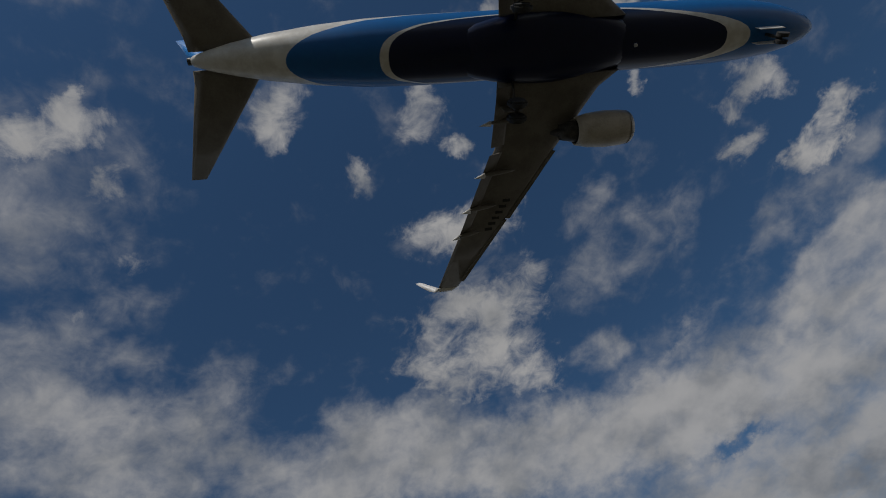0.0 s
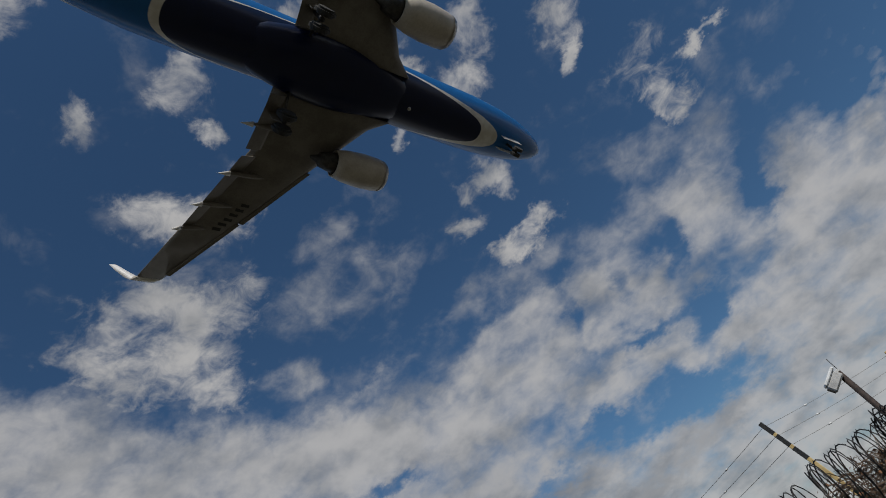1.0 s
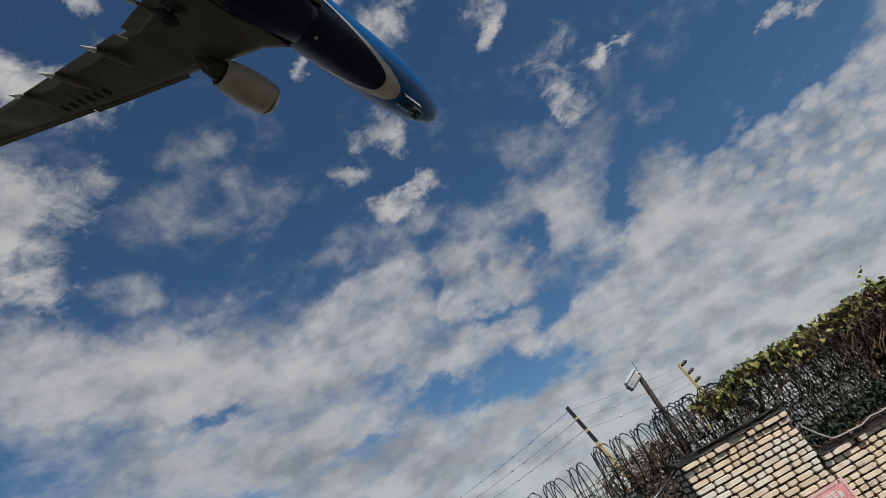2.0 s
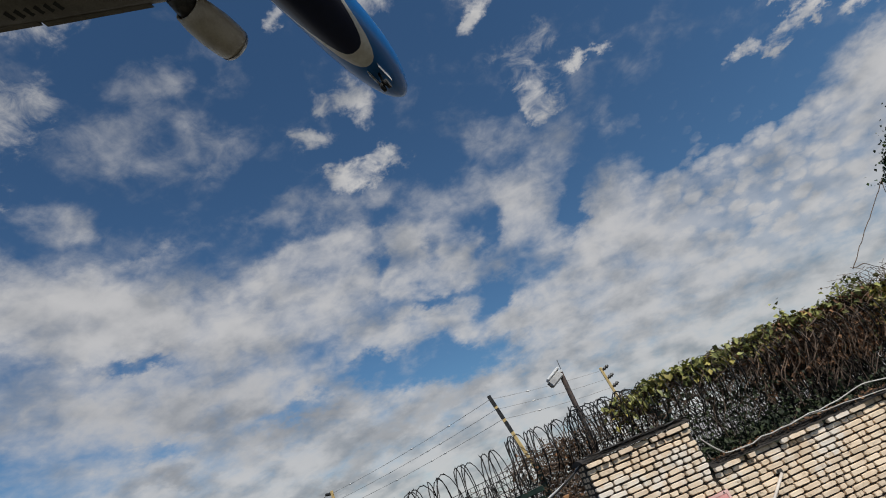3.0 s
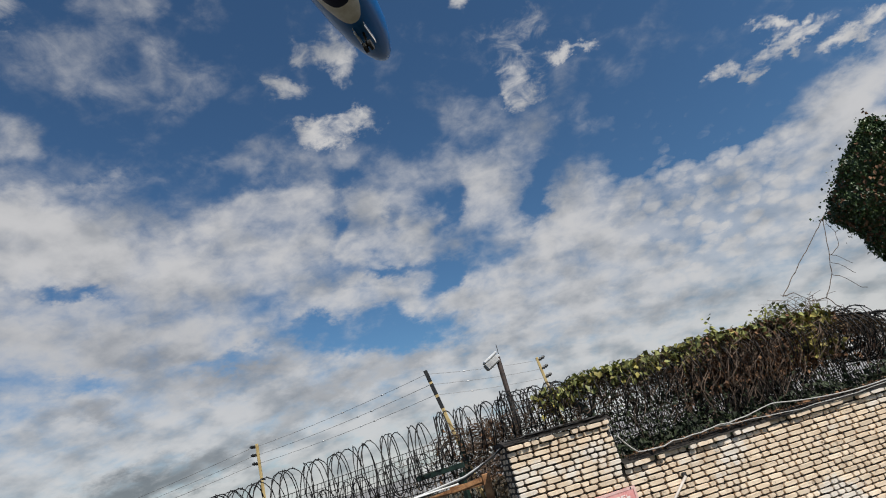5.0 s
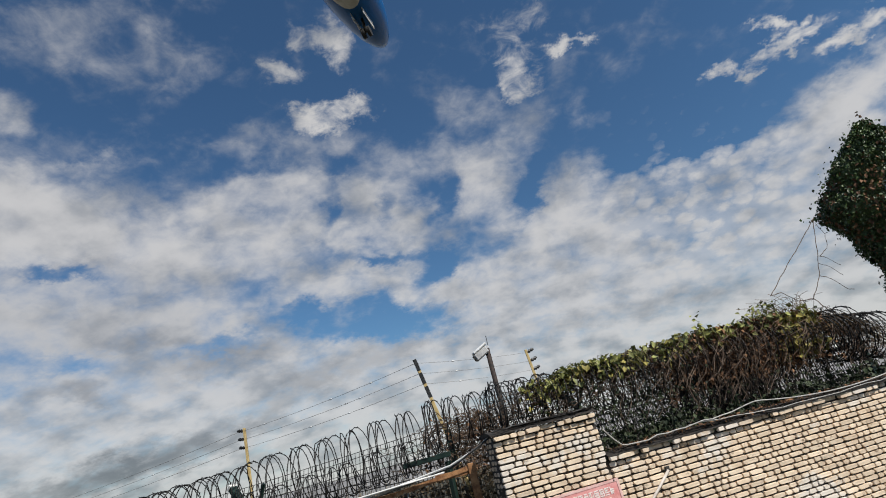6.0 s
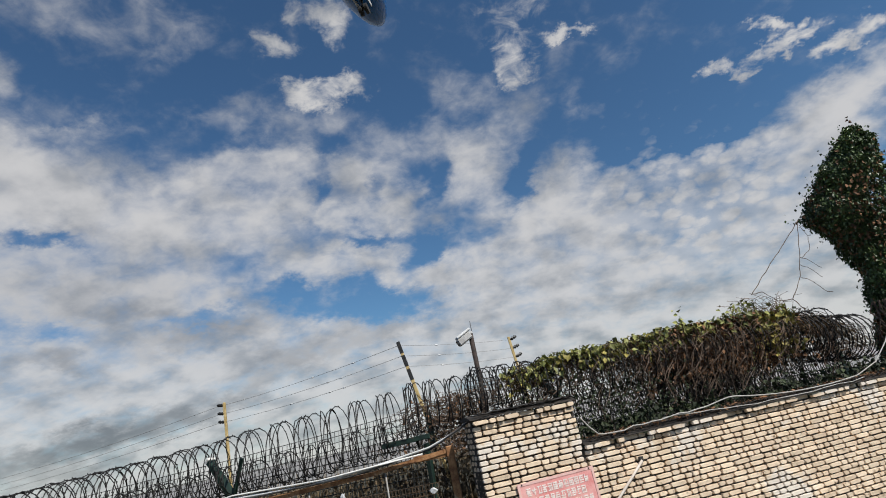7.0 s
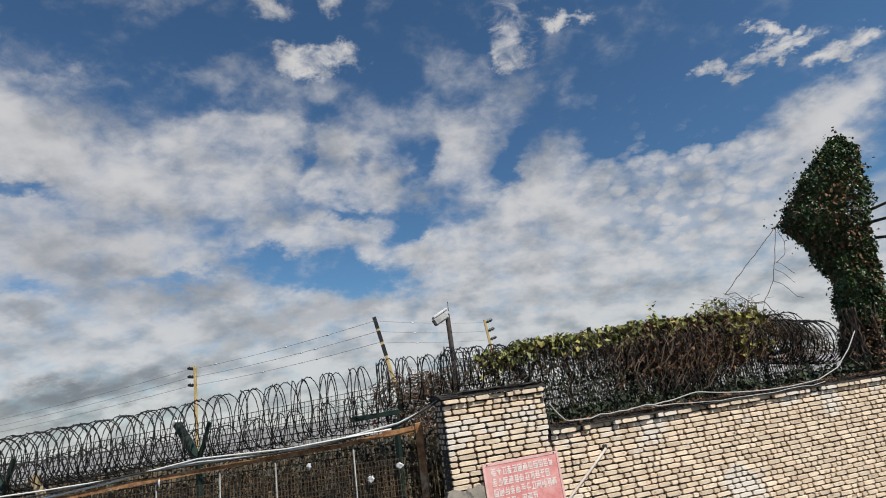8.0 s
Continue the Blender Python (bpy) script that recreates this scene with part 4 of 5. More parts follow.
    for k in range(60):
        a = rng.uniform(0, 6.28)
        base = Vector((6.0 + rng.uniform(-0.35, 0.45), rng.uniform(-0.2, 0.2), vine_top(5.7) - 0.1))
        tip = base + Vector((0.45 * math.cos(a) - 0.1, 0.2 * math.sin(a), rng.uniform(0.15, 0.48)))
        mid = base.lerp(tip, 0.6) + Vector((0.1 * math.sin(a), 0, 0.12))
        tube([base, base.lerp(mid, 0.5) + Vector((0.03, 0, 0.03)), mid, tip], 0.004, 3, False, sv, sf)
    mesh_object("dry_spray", sv, sf, STEM, vine, "dry wiry stems standing above the hedge")
    # dead stems arched over the fence's end
    sv, sf = [], []
    for k in range(110):
        rise, depth, shift = rng.uniform(-0.16, 0.05), rng.uniform(-0.25, 0.2), rng.uniform(-0.25, 0.1)
        pts = []
        for i in range(10):
            u = i / 9
            pts.append((6.25 + shift + 1.75 * u + 0.06 * noise.noise((k, i * 0.5, 2)), depth + 0.05 * noise.noise((k, i * 0.5, 7)), 3.42 + rise - 0.62 * max(u - 0.35, 0) ** 1.7 * 2.2 + 0.07 * noise.noise((k * 0.6, i * 0.6, 5))))
        tube(pts[:rng.randint(5, 10)], rng.uniform(0.003, 0.007), 3, False, sv, sf)
    tagged(mesh_object("dry_arch", sv, sf, DRY_STEM, vine, "pale dead stems arched over the fence end"), kind="stuff")
    sv, sf = leaves(rng, [(5.6 + rng.gauss(0, 0.25), rng.uniform(-0.2, 0.2), vine_top(5.7) + rng.uniform(-0.1, 0.28)) for k in range(130)], 0.08, [], [])
    mesh_object("spray_leaves", sv, sf, LEAF, vine)
    sv, sf = leaves(rng, [(4.3 + rng.gauss(0, 0.03), 0.0, vine_top(4.3) + rng.uniform(0, 0.30)) for k in range(16)], 0.09, [], [])
    mesh_object("shoot", sv, sf, LEAF, vine)


build_vines()


def build_litter():
    """Dead runners and leaves matted along the wall's head and over the pier."""
    rng = random.Random(33)
    litter = thing("dead_runners", WALL @ pose(0, 0, 0), "dead dark runners matted on the wall's coping", "vine")
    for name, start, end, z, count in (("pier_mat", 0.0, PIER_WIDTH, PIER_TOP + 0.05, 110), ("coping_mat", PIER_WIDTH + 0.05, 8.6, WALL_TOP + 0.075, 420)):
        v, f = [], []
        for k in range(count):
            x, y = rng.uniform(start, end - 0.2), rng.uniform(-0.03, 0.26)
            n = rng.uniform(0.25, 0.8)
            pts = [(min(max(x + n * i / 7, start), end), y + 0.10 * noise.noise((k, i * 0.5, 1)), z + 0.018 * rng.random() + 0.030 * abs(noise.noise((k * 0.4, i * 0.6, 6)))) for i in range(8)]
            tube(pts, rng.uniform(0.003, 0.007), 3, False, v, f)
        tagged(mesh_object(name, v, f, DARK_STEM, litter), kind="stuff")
    v, f = leaves(rng, [(rng.uniform(PIER_WIDTH + 0.1, 8.6), rng.uniform(-0.02, 0.26), WALL_TOP + 0.10 + 0.02 * rng.random()) for k in range(700)], 0.05, [], [])
    tagged(mesh_object("dead_leaf_litter", v, f, LEAF_DEAD, litter), kind="stuff")


build_litter()


# ---- tree wrapped in ivy behind the wall's far end ----
def build_tree():
    foot = WALL @ Vector((10.32, 2.2, 0))
    tree = thing("ivy_tree", pose(*foot, 0, 0, -36), "old leaning trunk smothered in dark green ivy", "tree")
    # trunk line: offset along the wall, height, radius of the ivy round it
    line = ((-0.10, 0.0, 0.48), (-0.12, 2.3, 0.48), (-0.08, 2.9, 0.50), (0.08, 3.5, 0.49), (0.17, 4.1, 0.49), (0.10, 4.8, 0.54), (-0.06, 5.45, 0.76), (-0.18, 5.80, 0.88), (0.06, 6.2, 0.76), (0.34, 6.7, 0.64), (0.54, 7.08, 0.44), (0.62, 7.45, 0.12))
    tube_part("trunk", [(x + 0.1, 0, z) for x, z, r in line[:-1]], [0.36, 0.33, 0.31, 0.29, 0.27, 0.25, 0.23, 0.20, 0.17, 0.12, 0.06], BARK, tree, "", 12)
    rng = random.Random(4)
    places = []

    def at(z):
        for (xa, za, ra), (xb, zb, rb) in zip(line, line[1:]):
            if za <= z <= zb:
                u = (z - za) / (zb - za)
                return xa + (xb - xa) * u, ra + (rb - ra) * u
        return line[-1][0], line[-1][2]

    while len(places) < 30000:
        z = rng.uniform(1.6, 7.5)
        x, r = at(z)
        a = rng.uniform(0, 2 * math.pi)
        lump = 1 + 0.38 * noise.noise((math.cos(a) * 1.4 + x, math.sin(a) * 1.4, z * 1.5)) + 0.16 * noise.noise((math.cos(a) * 4, math.sin(a) * 4, z * 4.0))
        rr = r * lump * (1 - 0.28 * rng.random() ** 2)
        if z > 7.1 and rng.random() < (z - 7.1) * 1.2:
            continue
        places.append((x + rr * math.cos(a), rr * math.sin(a) * 0.9, z + rng.gauss(0, 0.04)))
    # stray sprigs past the outline
    for k in range(110):
        z = rng.uniform(3.0, 7.4) if k % 2 else rng.uniform(5.2, 7.45)
        x, r = at(z)
        a = rng.uniform(0, 2 * math.pi)
        for j in range(9):
            rr = r * (0.98 + 0.030 * j)
            places.append((x + rr * math.cos(a) + rng.gauss(0, 0.03), rr * math.sin(a), z + 0.03 * j * rng.uniform(-0.6, 1.2)))
    v, f = leaves(rng, places, 0.068, [], [], 0.8)
    tagged(mesh_object("ivy", v, f, IVY, tree, "dense dark green ivy leaves"), kind="stuff")
    dead = []
    for k in range(1300):
        z = rng.gauss(5.4, 0.8) if k % 2 else rng.uniform(2.0, 3.4)
        x, r = at(min(max(z, 1.8), 7.6))
        a = rng.uniform(-2.6, -0.3)
        dead.append((x + r * 1.02 * math.cos(a), r * 0.95 * math.sin(a), z))
    v, f = leaves(rng, dead, 0.08, [], [], 0.8)
    tagged(mesh_object("withered_ivy", v, f, LEAF_DEAD, tree, "brown withered ivy leaves"), kind="stuff")
    # hidden mass that keeps daylight from showing through
    rings = [[(x + r * 0.66 * math.cos(a) * (1 + 0.15 * noise.noise((math.cos(a), math.sin(a), z))), r * 0.60 * math.sin(a), z) for a in [2 * math.pi * k / 14 for k in range(14)]] for x, z, r in line]
    v, f = loft(rings)
    mesh_object("inner_foliage", v, f, IVY, tree)
    sv, sf = [], []
    for k in range(26):
        s = rng.uniform(-0.35, 0.95)
        pts = [(s + 0.12 * noise.noise((k, i * 0.5, 0)) + 0.05 * i * rng.uniform(-0.5, 0.5), -0.62 + 0.1 * noise.noise((k, i * 0.5, 4)), 3.6 - 0.2 * i) for i in range(9)]
        tube(pts, rng.uniform(0.008, 0.02), 4, False, sv, sf)
    mesh_object("hanging_stem_mat", sv, sf, STEM, tree, "bare pale stems hanging at the foot")
    for k, (za, zb) in enumerate(((5.6, 5.75), (5.35, 5.25), (5.0, 4.6))):
        tube_part("bare_branch", [(0.7, -0.2, za), (1.3, -0.3, za * 0.6 + zb * 0.4 + 0.05), (2.1, -0.3, zb)], [0.035, 0.025, 0.012], BARK, tree, "", 6)
    # dry runners that hang from the crown down to the hedge
    def runner(pts, r):
        back = tree.matrix_basis.inverted() @ WALL
        fine = []
        for i in range(len(pts) - 1):
            for k in range(5):
                q = Vector(pts[i]).lerp(Vector(pts[i + 1]), k / 5)
                n = i * 5 + k
                fine.append(q + Vector((0.028 * noise.noise((n * 0.6, pts[0][0] * 3, 1)), 0, 0.028 * noise.noise((n * 0.45, pts[0][2] * 3, 4)))))
        fine.append(Vector(pts[-1]))
        tube_part("dry_runner", [back @ p for p in fine], r, STEM, tree, "thin dry runner hanging to the fence", 4)
    runner([(8.55, 2.0, 5.56), (8.1, 2.0, 5.2), (7.6, 2.0, 4.84), (7.1, 2.0, 4.46), (6.68, 2.0, 4.13)], 0.008)
    runner([(8.5, 2.0, 5.5), (8.34, 2.0, 5.1), (8.14, 2.0, 4.66), (7.98, 2.0, 4.3), (7.6, 2.0, 3.91)], 0.008)
    runner([(8.52, 2.0, 5.45), (8.62, 2.0, 5.15), (8.5, 2.0, 4.86), (8.22, 2.0, 4.72)], 0.006)
    runner([(8.18, 2.0, 4.74), (8.4, 2.0, 4.64), (8.63, 2.0, 4.46)], 0.006)
    runner([(8.12, 2.0, 4.58), (8.35, 2.0, 4.45), (8.56, 2.0, 4.26)], 0.006)
    runner([(8.0, 2.0, 4.34), (8.25, 2.0, 4.22), (8.52, 2.0, 3.95), (8.66, 2.0, 3.93)], 0.007)
    runner([(6.68, 2.0, 4.13), (6.95, 2.0, 4.15), (7.25, 2.0, 3.92), (7.6, 2.0, 3.91), (7.7, 1.8, 3.5)], 0.008)


build_tree()

# ---- dry brush behind the gate and along the fence foot ----
def build_brush():
    rng = random.Random(8)
    brush = thing("dry_brush", pose(-4.5, 9.4, 0), "brown dry brush behind the gate mesh", "brush")
    v, f = [], []
    for k in range(2200):
        x, y = rng.uniform(-5.0, 4.4), rng.uniform(-0.45, 0.8)
        h = rng.uniform(1.6, 2.62) + 0.035 * x
        pts = [(x + 0.25 * (i / 5) * noise.noise((k, 1, 0)) * 2 + 0.04 * noise.noise((k, i, 2)), y + 0.1 * noise.noise((k, i * 0.6, 5)), h * i / 5) for i in range(6)]
        tube(pts, [0.012, 0.010, 0.008, 0.007, 0.005, 0.003], 3, False, v, f)
    tagged(mesh_object("stalk_thicket", v, f, DIRT, brush), kind="stuff")
    v, f = leaves(rng, [(rng.uniform(-5.0, 4.4), rng.uniform(-0.4, 0.8), rng.uniform(0.3, 2.42)) for k in range(14000)], 0.09, [], [])
    tagged(mesh_object("dead_leaves", v, f, DIRT, brush), kind="stuff")
    weeds = thing("weeds", WALL @ pose(1.4, 0.75, 0), "green weeds between wall and fence, coloured dark as in shade", "weeds")
    # weeds in the shade-dark leaf colour, filling the gap behind the wall with dark
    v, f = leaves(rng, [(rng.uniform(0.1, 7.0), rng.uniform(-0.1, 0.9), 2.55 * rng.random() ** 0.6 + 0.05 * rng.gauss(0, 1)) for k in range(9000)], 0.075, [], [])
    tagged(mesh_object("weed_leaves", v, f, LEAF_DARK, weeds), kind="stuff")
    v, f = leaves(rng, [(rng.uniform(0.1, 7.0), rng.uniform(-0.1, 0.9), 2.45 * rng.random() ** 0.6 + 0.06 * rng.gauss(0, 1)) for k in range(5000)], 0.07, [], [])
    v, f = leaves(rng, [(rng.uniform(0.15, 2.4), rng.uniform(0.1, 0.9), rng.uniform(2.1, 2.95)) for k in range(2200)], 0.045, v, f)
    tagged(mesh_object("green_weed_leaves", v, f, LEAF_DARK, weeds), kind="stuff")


build_brush()


def build_tangle():
    """Dry creepers matted round the fence corner beside the pier."""
    rng = random.Random(15)
    mat_thing = thing("dry_creeper", pose(-0.65, 8.75, 2.5), "matted dry brown creeper round the fence corner", "vine")
    v, f = [], []
    for k in range(330):
        x, y, z = rng.gauss(0.1, 0.38), rng.uniform(-0.15, 0.2), 0.75 * rng.random()
        pts = []
        for i in range(9):
            pts.append((x + 0.5 * noise.noise((k * 0.9, i * 0.22, 0)), y + 0.15 * noise.noise((k, i * 0.3, 4)), max(z + 0.4 * noise.noise((k * 0.7, i * 0.25, 9)), -0.1)))
        tube(pts, rng.uniform(0.003, 0.007), 3, False, v, f)
    tagged(mesh_object("stem_tangle", v, f, STEM, mat_thing), kind="stuff")
    v, f = leaves(rng, [(rng.gauss(0.1, 0.35), rng.uniform(-0.15, 0.2), 0.8 * rng.random() ** 1.4) for k in range(520)], 0.06, [], [])
    tagged(mesh_object("withered_leaves", v, f, LEAF_DEAD, mat_thing), kind="stuff")
    part("dark_post", box_bm((-0.36, -0.05, 0.0), (-0.27, 0.05, 0.62), 0.008), GREEN_STEEL, mat_thing, "dark post inside the creeper")


build_tangle()


# ---- airliner passing over: x forward from the nose, y to its left, z up ----
def build_airliner():
    turn = Matrix(((0.21, -0.976, -0.055), (0.973, 0.203, 0.106), (-0.093, -0.075, 0.993))).to_quaternion().to_matrix().to_4x4()
    jet = thing("airliner", Matrix.Translation((-2.01, 33.03, 31.74)) @ turn, "white and blue twin-engined airliner in flight with wheels down", "airplane")
    stations = ((-0.02, 0.06, -0.50), (-0.25, 0.42, -0.48), (-0.8, 0.80, -0.42), (-1.7, 1.16, -0.32), (-3.0, 1.50, -0.18), (-4.8, 1.75, -0.06), (-7.0, 1.87, 0.0), (-12, 1.88, 0.0), (-18, 1.88, 0.0),
                (-24.5, 1.88, 0.0), (-27.5, 1.80, 0.14), (-30.2, 1.58, 0.38), (-32.8, 1.24, 0.66), (-34.6, 0.90, 0.84), (-36.0, 0.56, 0.94), (-36.8, 0.30, 1.0), (-36.95, 0.20, 1.0))
    n = 40
    rings = [[(x, r * math.sin(2 * math.pi * k / n), zc + 1.06 * r * math.cos(2 * math.pi * k / n)) for k in range(n)] for x, r, zc in stations]
    v, f = loft(rings)
    mesh_object("fuselage", v, f, PAINT, jet, "white fuselage with a blue and navy belly", None, True)
    tube_part("exhaust_pipe", [(-36.8, 0, 1.0), (-37.15, 0, 1.0)], 0.20, DARK_METAL, jet, "dark tail exhaust pipe", 14)
    rings = []
    for i in range(13):
        u = i / 12
        x, w = -11.6 - 12.0 * u, math.sin(math.pi * u) ** 0.45 if 0 < i < 12 else 0.02
        rings.append([(x, 1.98 * w * math.cos(a), -1.30 - (1.05 * w) * max(math.sin(a), -0.3)) for a in [2 * math.pi * k / 20 for k in range(20)]])
    v, f = loft(rings)
    mesh_object("belly_fairing", v, f, PAINT, jet, "navy belly fairing", None, True)

    def section(x_le, chord, y, z, thick, up=False):
        prof = ((0, 0), (0.02, 0.045), (0.10, 0.085), (0.30, 0.11), (0.60, 0.08), (0.85, 0.035), (1.0, 0.004), (0.85, -0.012), (0.60, -0.035), (0.30, -0.055), (0.10, -0.045), (0.02, -0.025))
        if up:
            return [(x_le - c * chord, y + t * chord * thick, z) for c, t in prof]
        return [(x_le - c * chord, y, z + t * chord * thick) for c, t in prof]

    for side, word in ((1, "port"), (-1, "starboard")):
        # wing: root, kink, tip
        st = ((-12.9, 7.4, 1.5, -1.35, 1.1), (-14.0, 6.3, 2.4, -1.25, 1.05), (-16.1, 4.1, 5.9, -0.86, 1.0), (-19.0, 2.9, 11.0, -0.22, 0.95), (-22.3, 1.5, 16.9, 0.62, 0.9))
        v, f = loft([section(x, c, side * y, z, t) for x, c, y, z, t in st])
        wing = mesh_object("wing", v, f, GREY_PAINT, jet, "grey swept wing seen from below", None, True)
        # blended winglet
        wl = ((-22.3, 1.65, 16.9, 0.62), (-22.65, 1.45, 17.35, 0.78), (-23.2, 1.15, 17.65, 1.35), (-24.0, 0.85, 17.85, 2.3), (-24.7, 0.5, 18.0, 3.15))
        rings = []
        for i, (x, c, y, z) in enumerate(wl):
            tilt = (0.0, 0.55, 1.25, 1.4, 1.4)[i]
            rings.append([(px, side * (y - t * math.sin(tilt)), z + t * math.cos(tilt)) for px, t in [(x - q[0] * c, q[1] * c * 0.8) for q in ((0, 0), (0.1, 0.06), (0.4, 0.08), (1.0, 0.0), (0.4, -0.04), (0.1, -0.03))]])
        v, f = loft(rings)
        mesh_object("winglet", v, f, WHITE_PAINT, wing, "white upswept winglet", None, True)
        # flaps drooped behind the wing
        for (ya, xa, za, ca), (yb, xb, zb, cb) in (((1.95, -19.6, -1.42, 1.05), (5.6, -19.80, -1.02, 1.05)), ((6.1, -19.9, -0.98, 1.0), (12.0, -21.9, -0.28, 0.75))):
            drop = 0.42
            rings = [[(x + 0.1 - c * q * math.cos(drop), side * y, z - 0.12 - c * q * math.sin(drop) + t * c) for q, t in ((0, 0), (0.15, 0.07), (0.5, 0.06), (1.0, 0.0), (0.5, -0.03), (0.15, -0.04))] for y, x, z, c in ((ya, xa, za, ca), (yb, xb, zb, cb))]
            v, f = loft(rings)
            mesh_object("flap", v, f, GREY_PAINT, wing, "lowered trailing edge flap")
        for y, x, z, length in ((4.0, -18.6, -1.35, 2.7), (7.4, -18.9, -1.02, 2.6), (9.9, -20.0, -0.72, 2.3), (11.9, -21.0, -0.48, 1.9)):
            rings = []
            for i in range(9):
                u = i / 8
                r = 0.02 + 0.20 * math.sin(math.pi * min(u * 1.15, 1.0)) ** 0.7 if u < 0.9 else 0.02
                rings.append([(x - length * u, side * y + 0.75 * r * math.cos(a), z - 0.55 * u * u + r * math.sin(a)) for a in [2 * math.pi * k / 10 for k in range(10)]])
            v, f = loft(rings)
            mesh_object("flap_track_fairing", v, f, GREY_PAINT, wing, "canoe-shaped flap fairing", None, True)
            tip = [[(x - length * (0.80 + 0.30 * u), side * y + 0.17 * (1 - u) * math.cos(a), z - 0.42 - 0.35 * u + 0.20 * (1 - u) * math.sin(a)) for a in [2 * math.pi * k / 10 for k in range(10)]] for u in (0.0, 0.5, 0.97)]
            v, f = loft(tip)
            mesh_object("fairing_tip", v, f, WHITE_PAINT, wing, "white pointed flap fairing tip", None, True)
        # slat along the leading edge
        for (ya, xa, za), (yb, xb, zb) in (((6.4, -16.38, -0.84), (11.2, -19.0, -0.22)), ((11.3, -19.20, -0.21), (16.4, -22.04, 0.52))):
            rings = [[(x + q, side * y, z + t) for q, t in ((0.10, -0.14), (0.14, -0.06), (-0.10, 0.06), (-0.22, 0.0), (-0.12, -0.12))] for y, x, z in ((ya, xa, za), (yb, xb, zb))]
            v, f = loft(rings)
            mesh_object("slat", v, f, GREY_PAINT, wing, "lowered leading edge slat")
        # engine
        ex, ey, ez = -12.2, side * 4.83, -2.05
        prof = ((0.0, 0.86), (-0.12, 0.97), (-0.6, 1.06), (-1.6, 1.10), (-2.6, 1.02), (-3.4, 0.84), (-3.42, 0.74), (-3.0, 0.72))
        rings = [[(ex + dx, ey + r * math.cos(a), ez + r * (0.97 if math.sin(a) < 0 else 1.0) * math.sin(a)) for a in [2 * math.pi * k / 28 for k in range(28)]] for dx, r in ((-0.9, 0.76), (-0.25, 0.78), *prof)]
        v, f = loft(rings, False)
        engine = mesh_object("engine", v, f, NACELLE, jet, "pale engine nacelle", None, True)
        rings = [[(ex + dx, ey + r * math.cos(a), ez + r * math.sin(a)) for a in [2 * math.pi * k / 28 for k in range(28)]] for dx, r in ((0.015, 0.86), (0.02, 0.90), (-0.10, 0.985), (-0.22, 1.008))]
        v, f = loft(rings, False)
        mesh_object("inlet_lip", v, f, BARE_METAL, engine, "polished inlet lip", None, True)
        rings = [[(ex + dx, ey + r * math.cos(a), ez + 0.05 + r * math.sin(a)) for a in [2 * math.pi * k / 20 for k in range(20)]] for dx, r in ((-2.9, 0.70), (-3.6, 0.62), (-4.3, 0.47), (-4.32, 0.30), (-4.9, 0.10))]
        v, f = loft(rings)
        mesh_object("exhaust_nozzle", v, f, DARK_METAL, engine, "dark exhaust nozzle", None, True)
        v, f = loft([[(ex - 0.85, ey + 0.75 * math.cos(a), ez + 0.75 * math.sin(a)) for a in [2 * math.pi * k / 20 for k in range(20)]], [(ex - 0.55, ey + 0.02 * math.cos(a), ez + 0.02 * math.sin(a)) for a in [2 * math.pi * k / 20 for k in range(20)]]])
        mesh_object("fan", v, f, DARK_METAL, engine)
        v, f = loft([[(ex - 1.0 - q, ey + w, ez + 1.0 + h) for q, w, h in ((0, 0, -0.05), (1.0, 0.18, 0.1), (3.2, 0.22, 0.2), (5.2, 0.03, 0.1), (3.2, -0.22, 0.2), (1.0, -0.18, 0.1))], [(ex - 1.6 - q, ey + w, ez + 1.0 + h) for q, w, h in ((0.3, 0, 0.1), (1.0, 0.15, 0.35), (3.2, 0.2, 0.5), (5.2, 0.03, 0.4), (3.2, -0.2, 0.5), (1.0, -0.15, 0.35))]])
        mesh_object("pylon", v, f, WHITE_PAINT, engine)
        # tailplane
        v, f = loft([section(x, c, side * y, z, 0.75) for x, c, y, z in ((-33.0, 4.0, 0.5, 0.95), (-33.6, 3.5, 1.2, 1.03), (-37.95, 0.9, 7.17, 1.75))])
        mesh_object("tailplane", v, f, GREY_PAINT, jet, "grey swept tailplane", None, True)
        # main wheels
        gear = tube_part("main_gear", [(-19.6, side * 2.85, -1.3), (-19.65, side * 2.85, -2.6), (-19.7, side * 2.85, -3.35)], 0.13, DARK_METAL, jet, "lowered main landing gear leg", 10)
        tube_part("side_stay", [(-19.6, side * 2.8, -2.7), (-19.5, side * 1.5, -1.6)], 0.08, DARK_METAL, gear, "", 8)
        part("gear_door", box_bm((-20.2, side * 3.08 - 0.03, -2.7), (-19.1, side * 3.08 + 0.03, -1.3), 0.02), GREY_PAINT, gear)
        for dy in (-0.42, 0.42):
            bm = bmesh.new()
            bmesh.ops.create_cone(bm, cap_ends=True, segments=22, radius1=0.56, radius2=0.56, depth=0.40, matrix=pose(-19.7, side * 2.85 + dy, -3.35, 90, 0, 0))
            bmesh.ops.bevel(bm, geom=[e for e in bm.edges if len(e.link_faces) == 2 and any(len(q.verts) > 4 for q in e.link_faces)], offset=0.12, segments=2, affect="EDGES")
            part("wheel", bm, RUBBER, gear, "black tyre")
    # fin and rudder
    fin = ((-29.2, 7.8, 1.6), (-31.6, 5.9, 2.6), (-36.9, 2.35, 7.9), (-37.2, 1.9, 8.05))
    v, f = loft([section(x, c, 0.0, z, 0.6, True) for x, c, z in fin])
    tail = mesh_object("fin", v, f, BLUE_PAINT, jet, "bright blue tail fin with white swoosh", None, True)
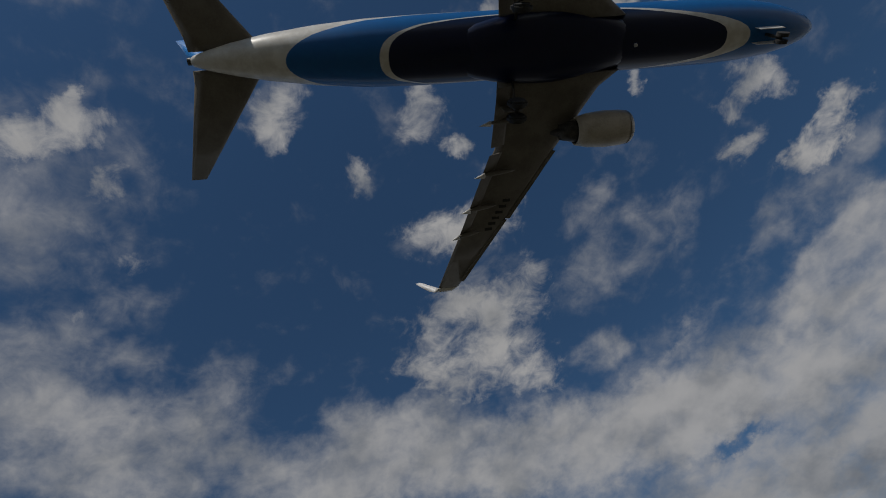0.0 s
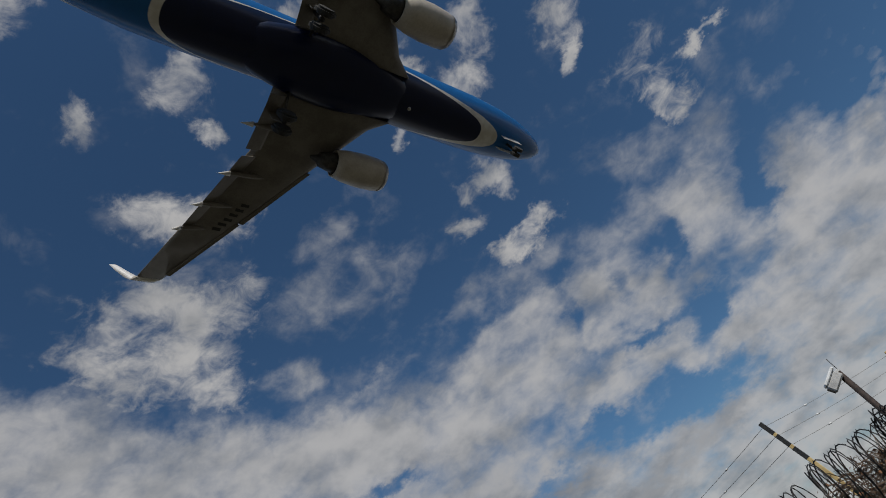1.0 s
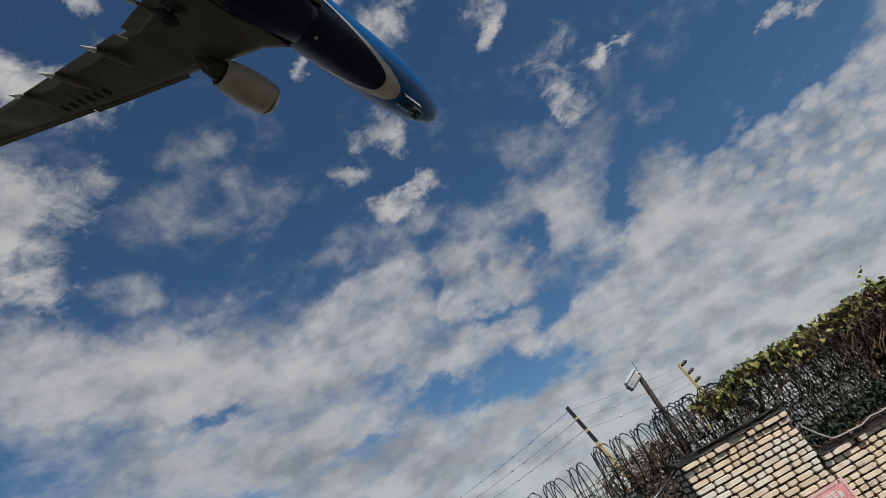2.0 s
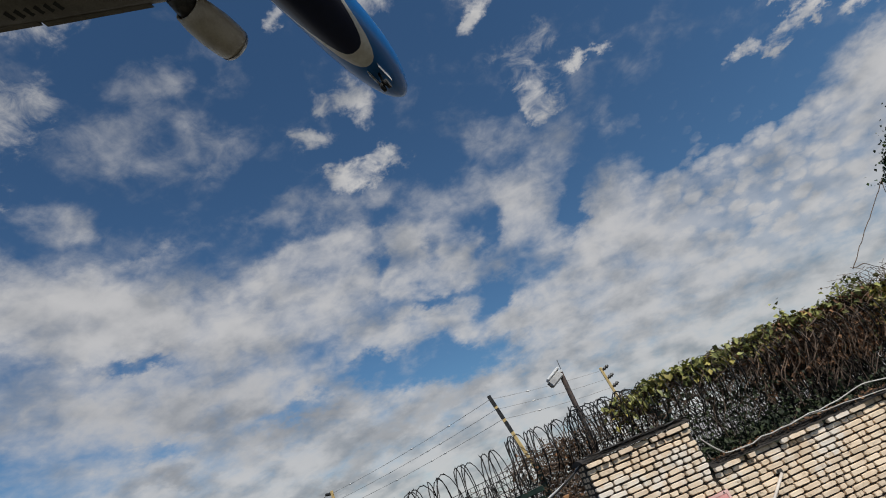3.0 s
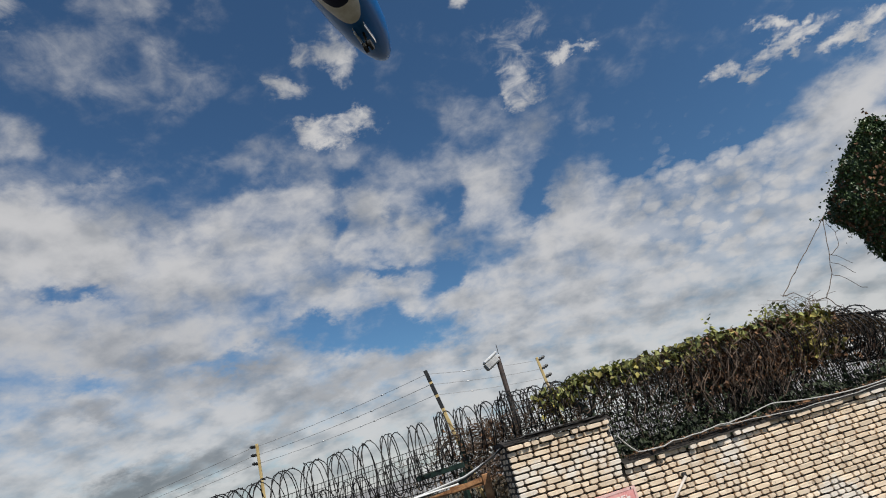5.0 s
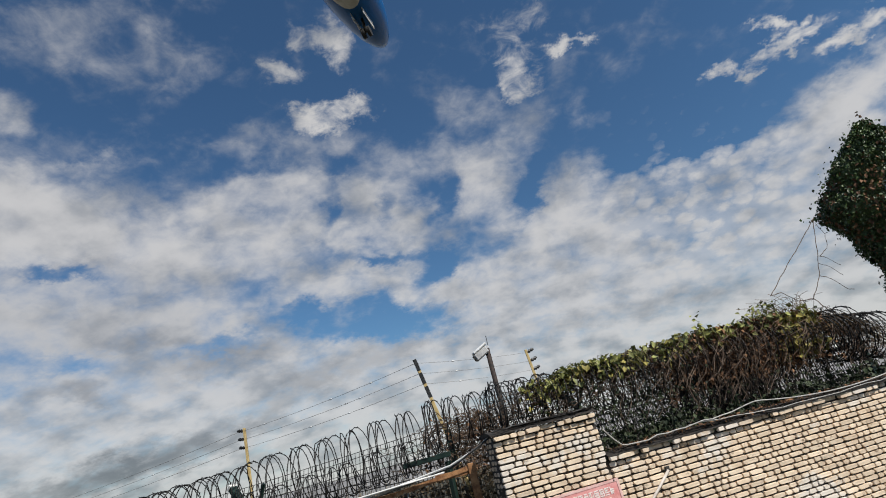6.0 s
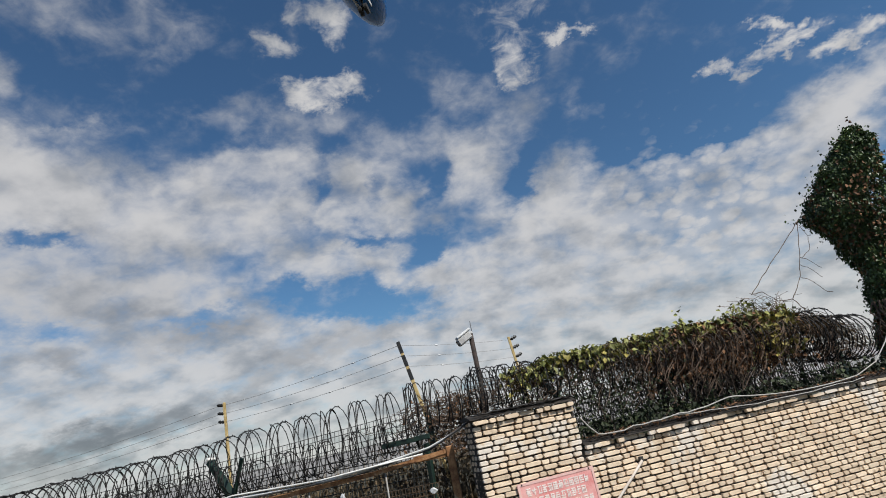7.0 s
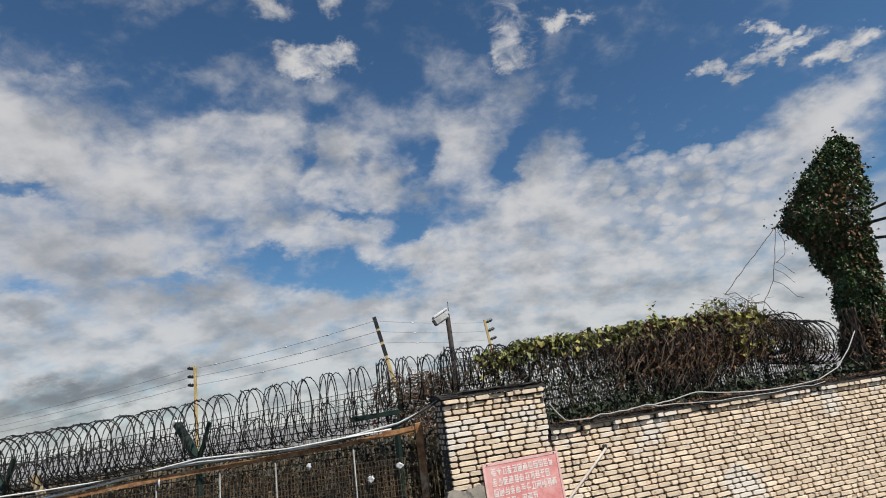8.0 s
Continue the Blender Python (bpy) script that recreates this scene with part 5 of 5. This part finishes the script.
    for side in (1, -1):
        pts = []
        for k in range(13):
            a = -0.4 + 2.9 * k / 12
            pts.append((a, 1.15 * math.cos(a), 0.75 * math.sin(a)))
        ring_a = [(-35.4 + px, side * 0.245, 4.1 + pz) for a, px, pz in pts]
        ring_b = [(-35.4 + px * 0.55 + 0.1, side * 0.250, 4.1 + pz * 0.55 - 0.1) for a, px, pz in pts]
        v = ring_a + ring_b
        f = [(k, k + 1, 14 + k, 13 + k) for k in range(12)]
        mesh_object("swoosh", v, f, WHITE_PAINT, tail, "white curved tail mark")
    # nose wheels
    nose = tube_part("nose_gear", [(-4.1, 0, -1.7), (-3.95, 0, -3.0)], 0.09, DARK_METAL, jet, "lowered nose landing gear leg", 10)
    for dy in (-0.20, 0.20):
        bm = bmesh.new()
        bmesh.ops.create_cone(bm, cap_ends=True, segments=20, radius1=0.34, radius2=0.34, depth=0.20, matrix=pose(-3.93, dy, -3.0, 90, 0, 0))
        part("wheel", bm, RUBBER, nose, "black tyre")
    for s in (1, -1):
        part("gear_door", box_bm((-4.9, s * 0.42 - 0.02, -2.35), (-3.3, s * 0.42 + 0.02, -1.65), 0.01), WHITE_PAINT, nose)
    # access doors and a beacon under the tail and belly
    for x, y, w, h in ((-33.6, 0.25, 1.1, 0.42), (-34.9, -0.1, 0.6, 0.3), (-27.8, 0.9, 0.5, 0.35), (-29.6, -0.7, 0.45, 0.5)):
        ra = 1.9 if x > -25 else 1.88 - (abs(x) - 24.5) * 0.125
        zc = 0.0 if x > -25 else (abs(x) - 24.5) * 0.082
        z = zc - 1.06 * math.sqrt(max(ra * ra - y * y, 0.01)) - 0.008
        slope = math.degrees(math.atan2(0.214, 1.0))
        bm = bmesh.new()
        for lo, hi in (((-w / 2, -h / 2, -0.006), (w / 2, -h / 2 + 0.03, 0.006)), ((-w / 2, h / 2 - 0.03, -0.006), (w / 2, h / 2, 0.006)), ((-w / 2, -h / 2, -0.006), (-w / 2 + 0.03, h / 2, 0.006)), ((w / 2 - 0.03, -h / 2, -0.006), (w / 2, h / 2, 0.006))):
            box_bm(lo, hi, 0.0, bm)
        part("access_door_seam", bm, DARK_METAL, jet, "", pose(x, y, z, -math.degrees(math.asin(y / ra)) * -1, slope, 0))
    bm = bmesh.new()
    bmesh.ops.create_uvsphere(bm, u_segments=12, v_segments=8, radius=0.11, matrix=pose(-12.6, 0, -2.36))
    part("beacon", bm, CABLE, jet, "small pale belly beacon")
    # wing lettering stands as plain bars
    for k in range(6):
        y = 9.6 + k * 0.44
        x = -19.25 - (y - 9.6) * 0.50
        z = -0.55 + (y - 9.6) * 0.142
        part("letter_bar", box_bm((x - 0.25, y, z - 0.012), (x + 0.25, y + 0.22, z + 0.012)), REG_BLACK, jet, "black bar of wing lettering", None)


build_airliner()


# ---- bricks, last: those of the pier as parts, the long rows joined ----
def build_bricks():
    shapes = [brick_mesh("brick", s, k, BRICK) for k, s in enumerate((STRETCHER,) * 7 + (HEADER,) * 7)]
    rng = random.Random(77)
    count = 0
    rows = int(PIER_TOP / COURSE)
    far_v, far_f = [], []

    def lay(size):
        """The brick shape for a length, and how far it is stretched."""
        return (shapes[rng.randint(0, 6)], size / STRETCHER) if size > 0.165 else (shapes[rng.randint(7, 13)], size / HEADER)

    for row in range(rows):
        z = PIER_TOP - (row + 0.5) * COURSE
        top_row = row == 0
        for x, size in brick_row(rng, 0.0, PIER_WIDTH):
            me, sx = lay(size)
            y = rng.uniform(-0.006, 0.005) - (0.05 if top_row and rng.random() < 0.85 else 0.0)
            if z > 1.05 and count < 290:
                ob = new("brick", me)
                ob.parent = wall_pier
                ob.matrix_basis = Matrix.Translation((x, y, z + rng.uniform(-0.004, 0.004))) @ Euler((0, rng.uniform(-0.02, 0.02), 0)).to_matrix().to_4x4() @ Matrix.Diagonal((sx, 1, 1, 1))
                count += 1
            else:
                add_brick(far_v, far_f, me, x, y, z, sx, rng)
        # the pier's side
        for k in range(2):
            me = shapes[7 + k]
            b = len(far_v)
            for co in [v.co for v in me.vertices]:
                far_v.append((co.y * 0.9 - 0.001, 0.15 + k * 0.135 + (0.06 if row % 2 else 0.0) - co.x, z + co.z))
            far_f.extend(tuple(b + i for i in p.vertices) for p in me.polygons)
    mesh_rows = mesh_object("brick_rows", far_v, far_f, BRICK_FAR, wall_pier)
    tagged(mesh_rows, kind="stuff")
    v, f = [], []
    for row in range(int(WALL_TOP / COURSE)):
        z = WALL_TOP + COURSE * 0.5 - (row + 0.5) * COURSE
        for x, size in brick_row(rng, PIER_WIDTH + 0.012, WALL_END):
            me, sx = lay(size)
            y = rng.uniform(-0.004, 0.005) + ((-0.045 if rng.random() < 0.82 else 0.03) if row == 0 else 0.02 if row == 1 else 0.0)
            add_brick(v, f, me, x, y, z + 0.006 * noise.noise((x * 0.8, row * 0.1, 0)), sx, rng)
    tagged(mesh_object("brick_rows", v, f, BRICK_FAR, wall_core), kind="stuff")


def add_brick(verts, faces, me, x, y, z, sx, rng):
    b = len(verts)
    tilt, z = rng.uniform(-0.022, 0.022), z + rng.uniform(-0.003, 0.003)
    for v in me.vertices:
        verts.append((x + v.co.x * sx, y + v.co.y, z + v.co.z + v.co.x * tilt))
    faces.extend(tuple(b + i for i in p.vertices) for p in me.polygons)


build_bricks()
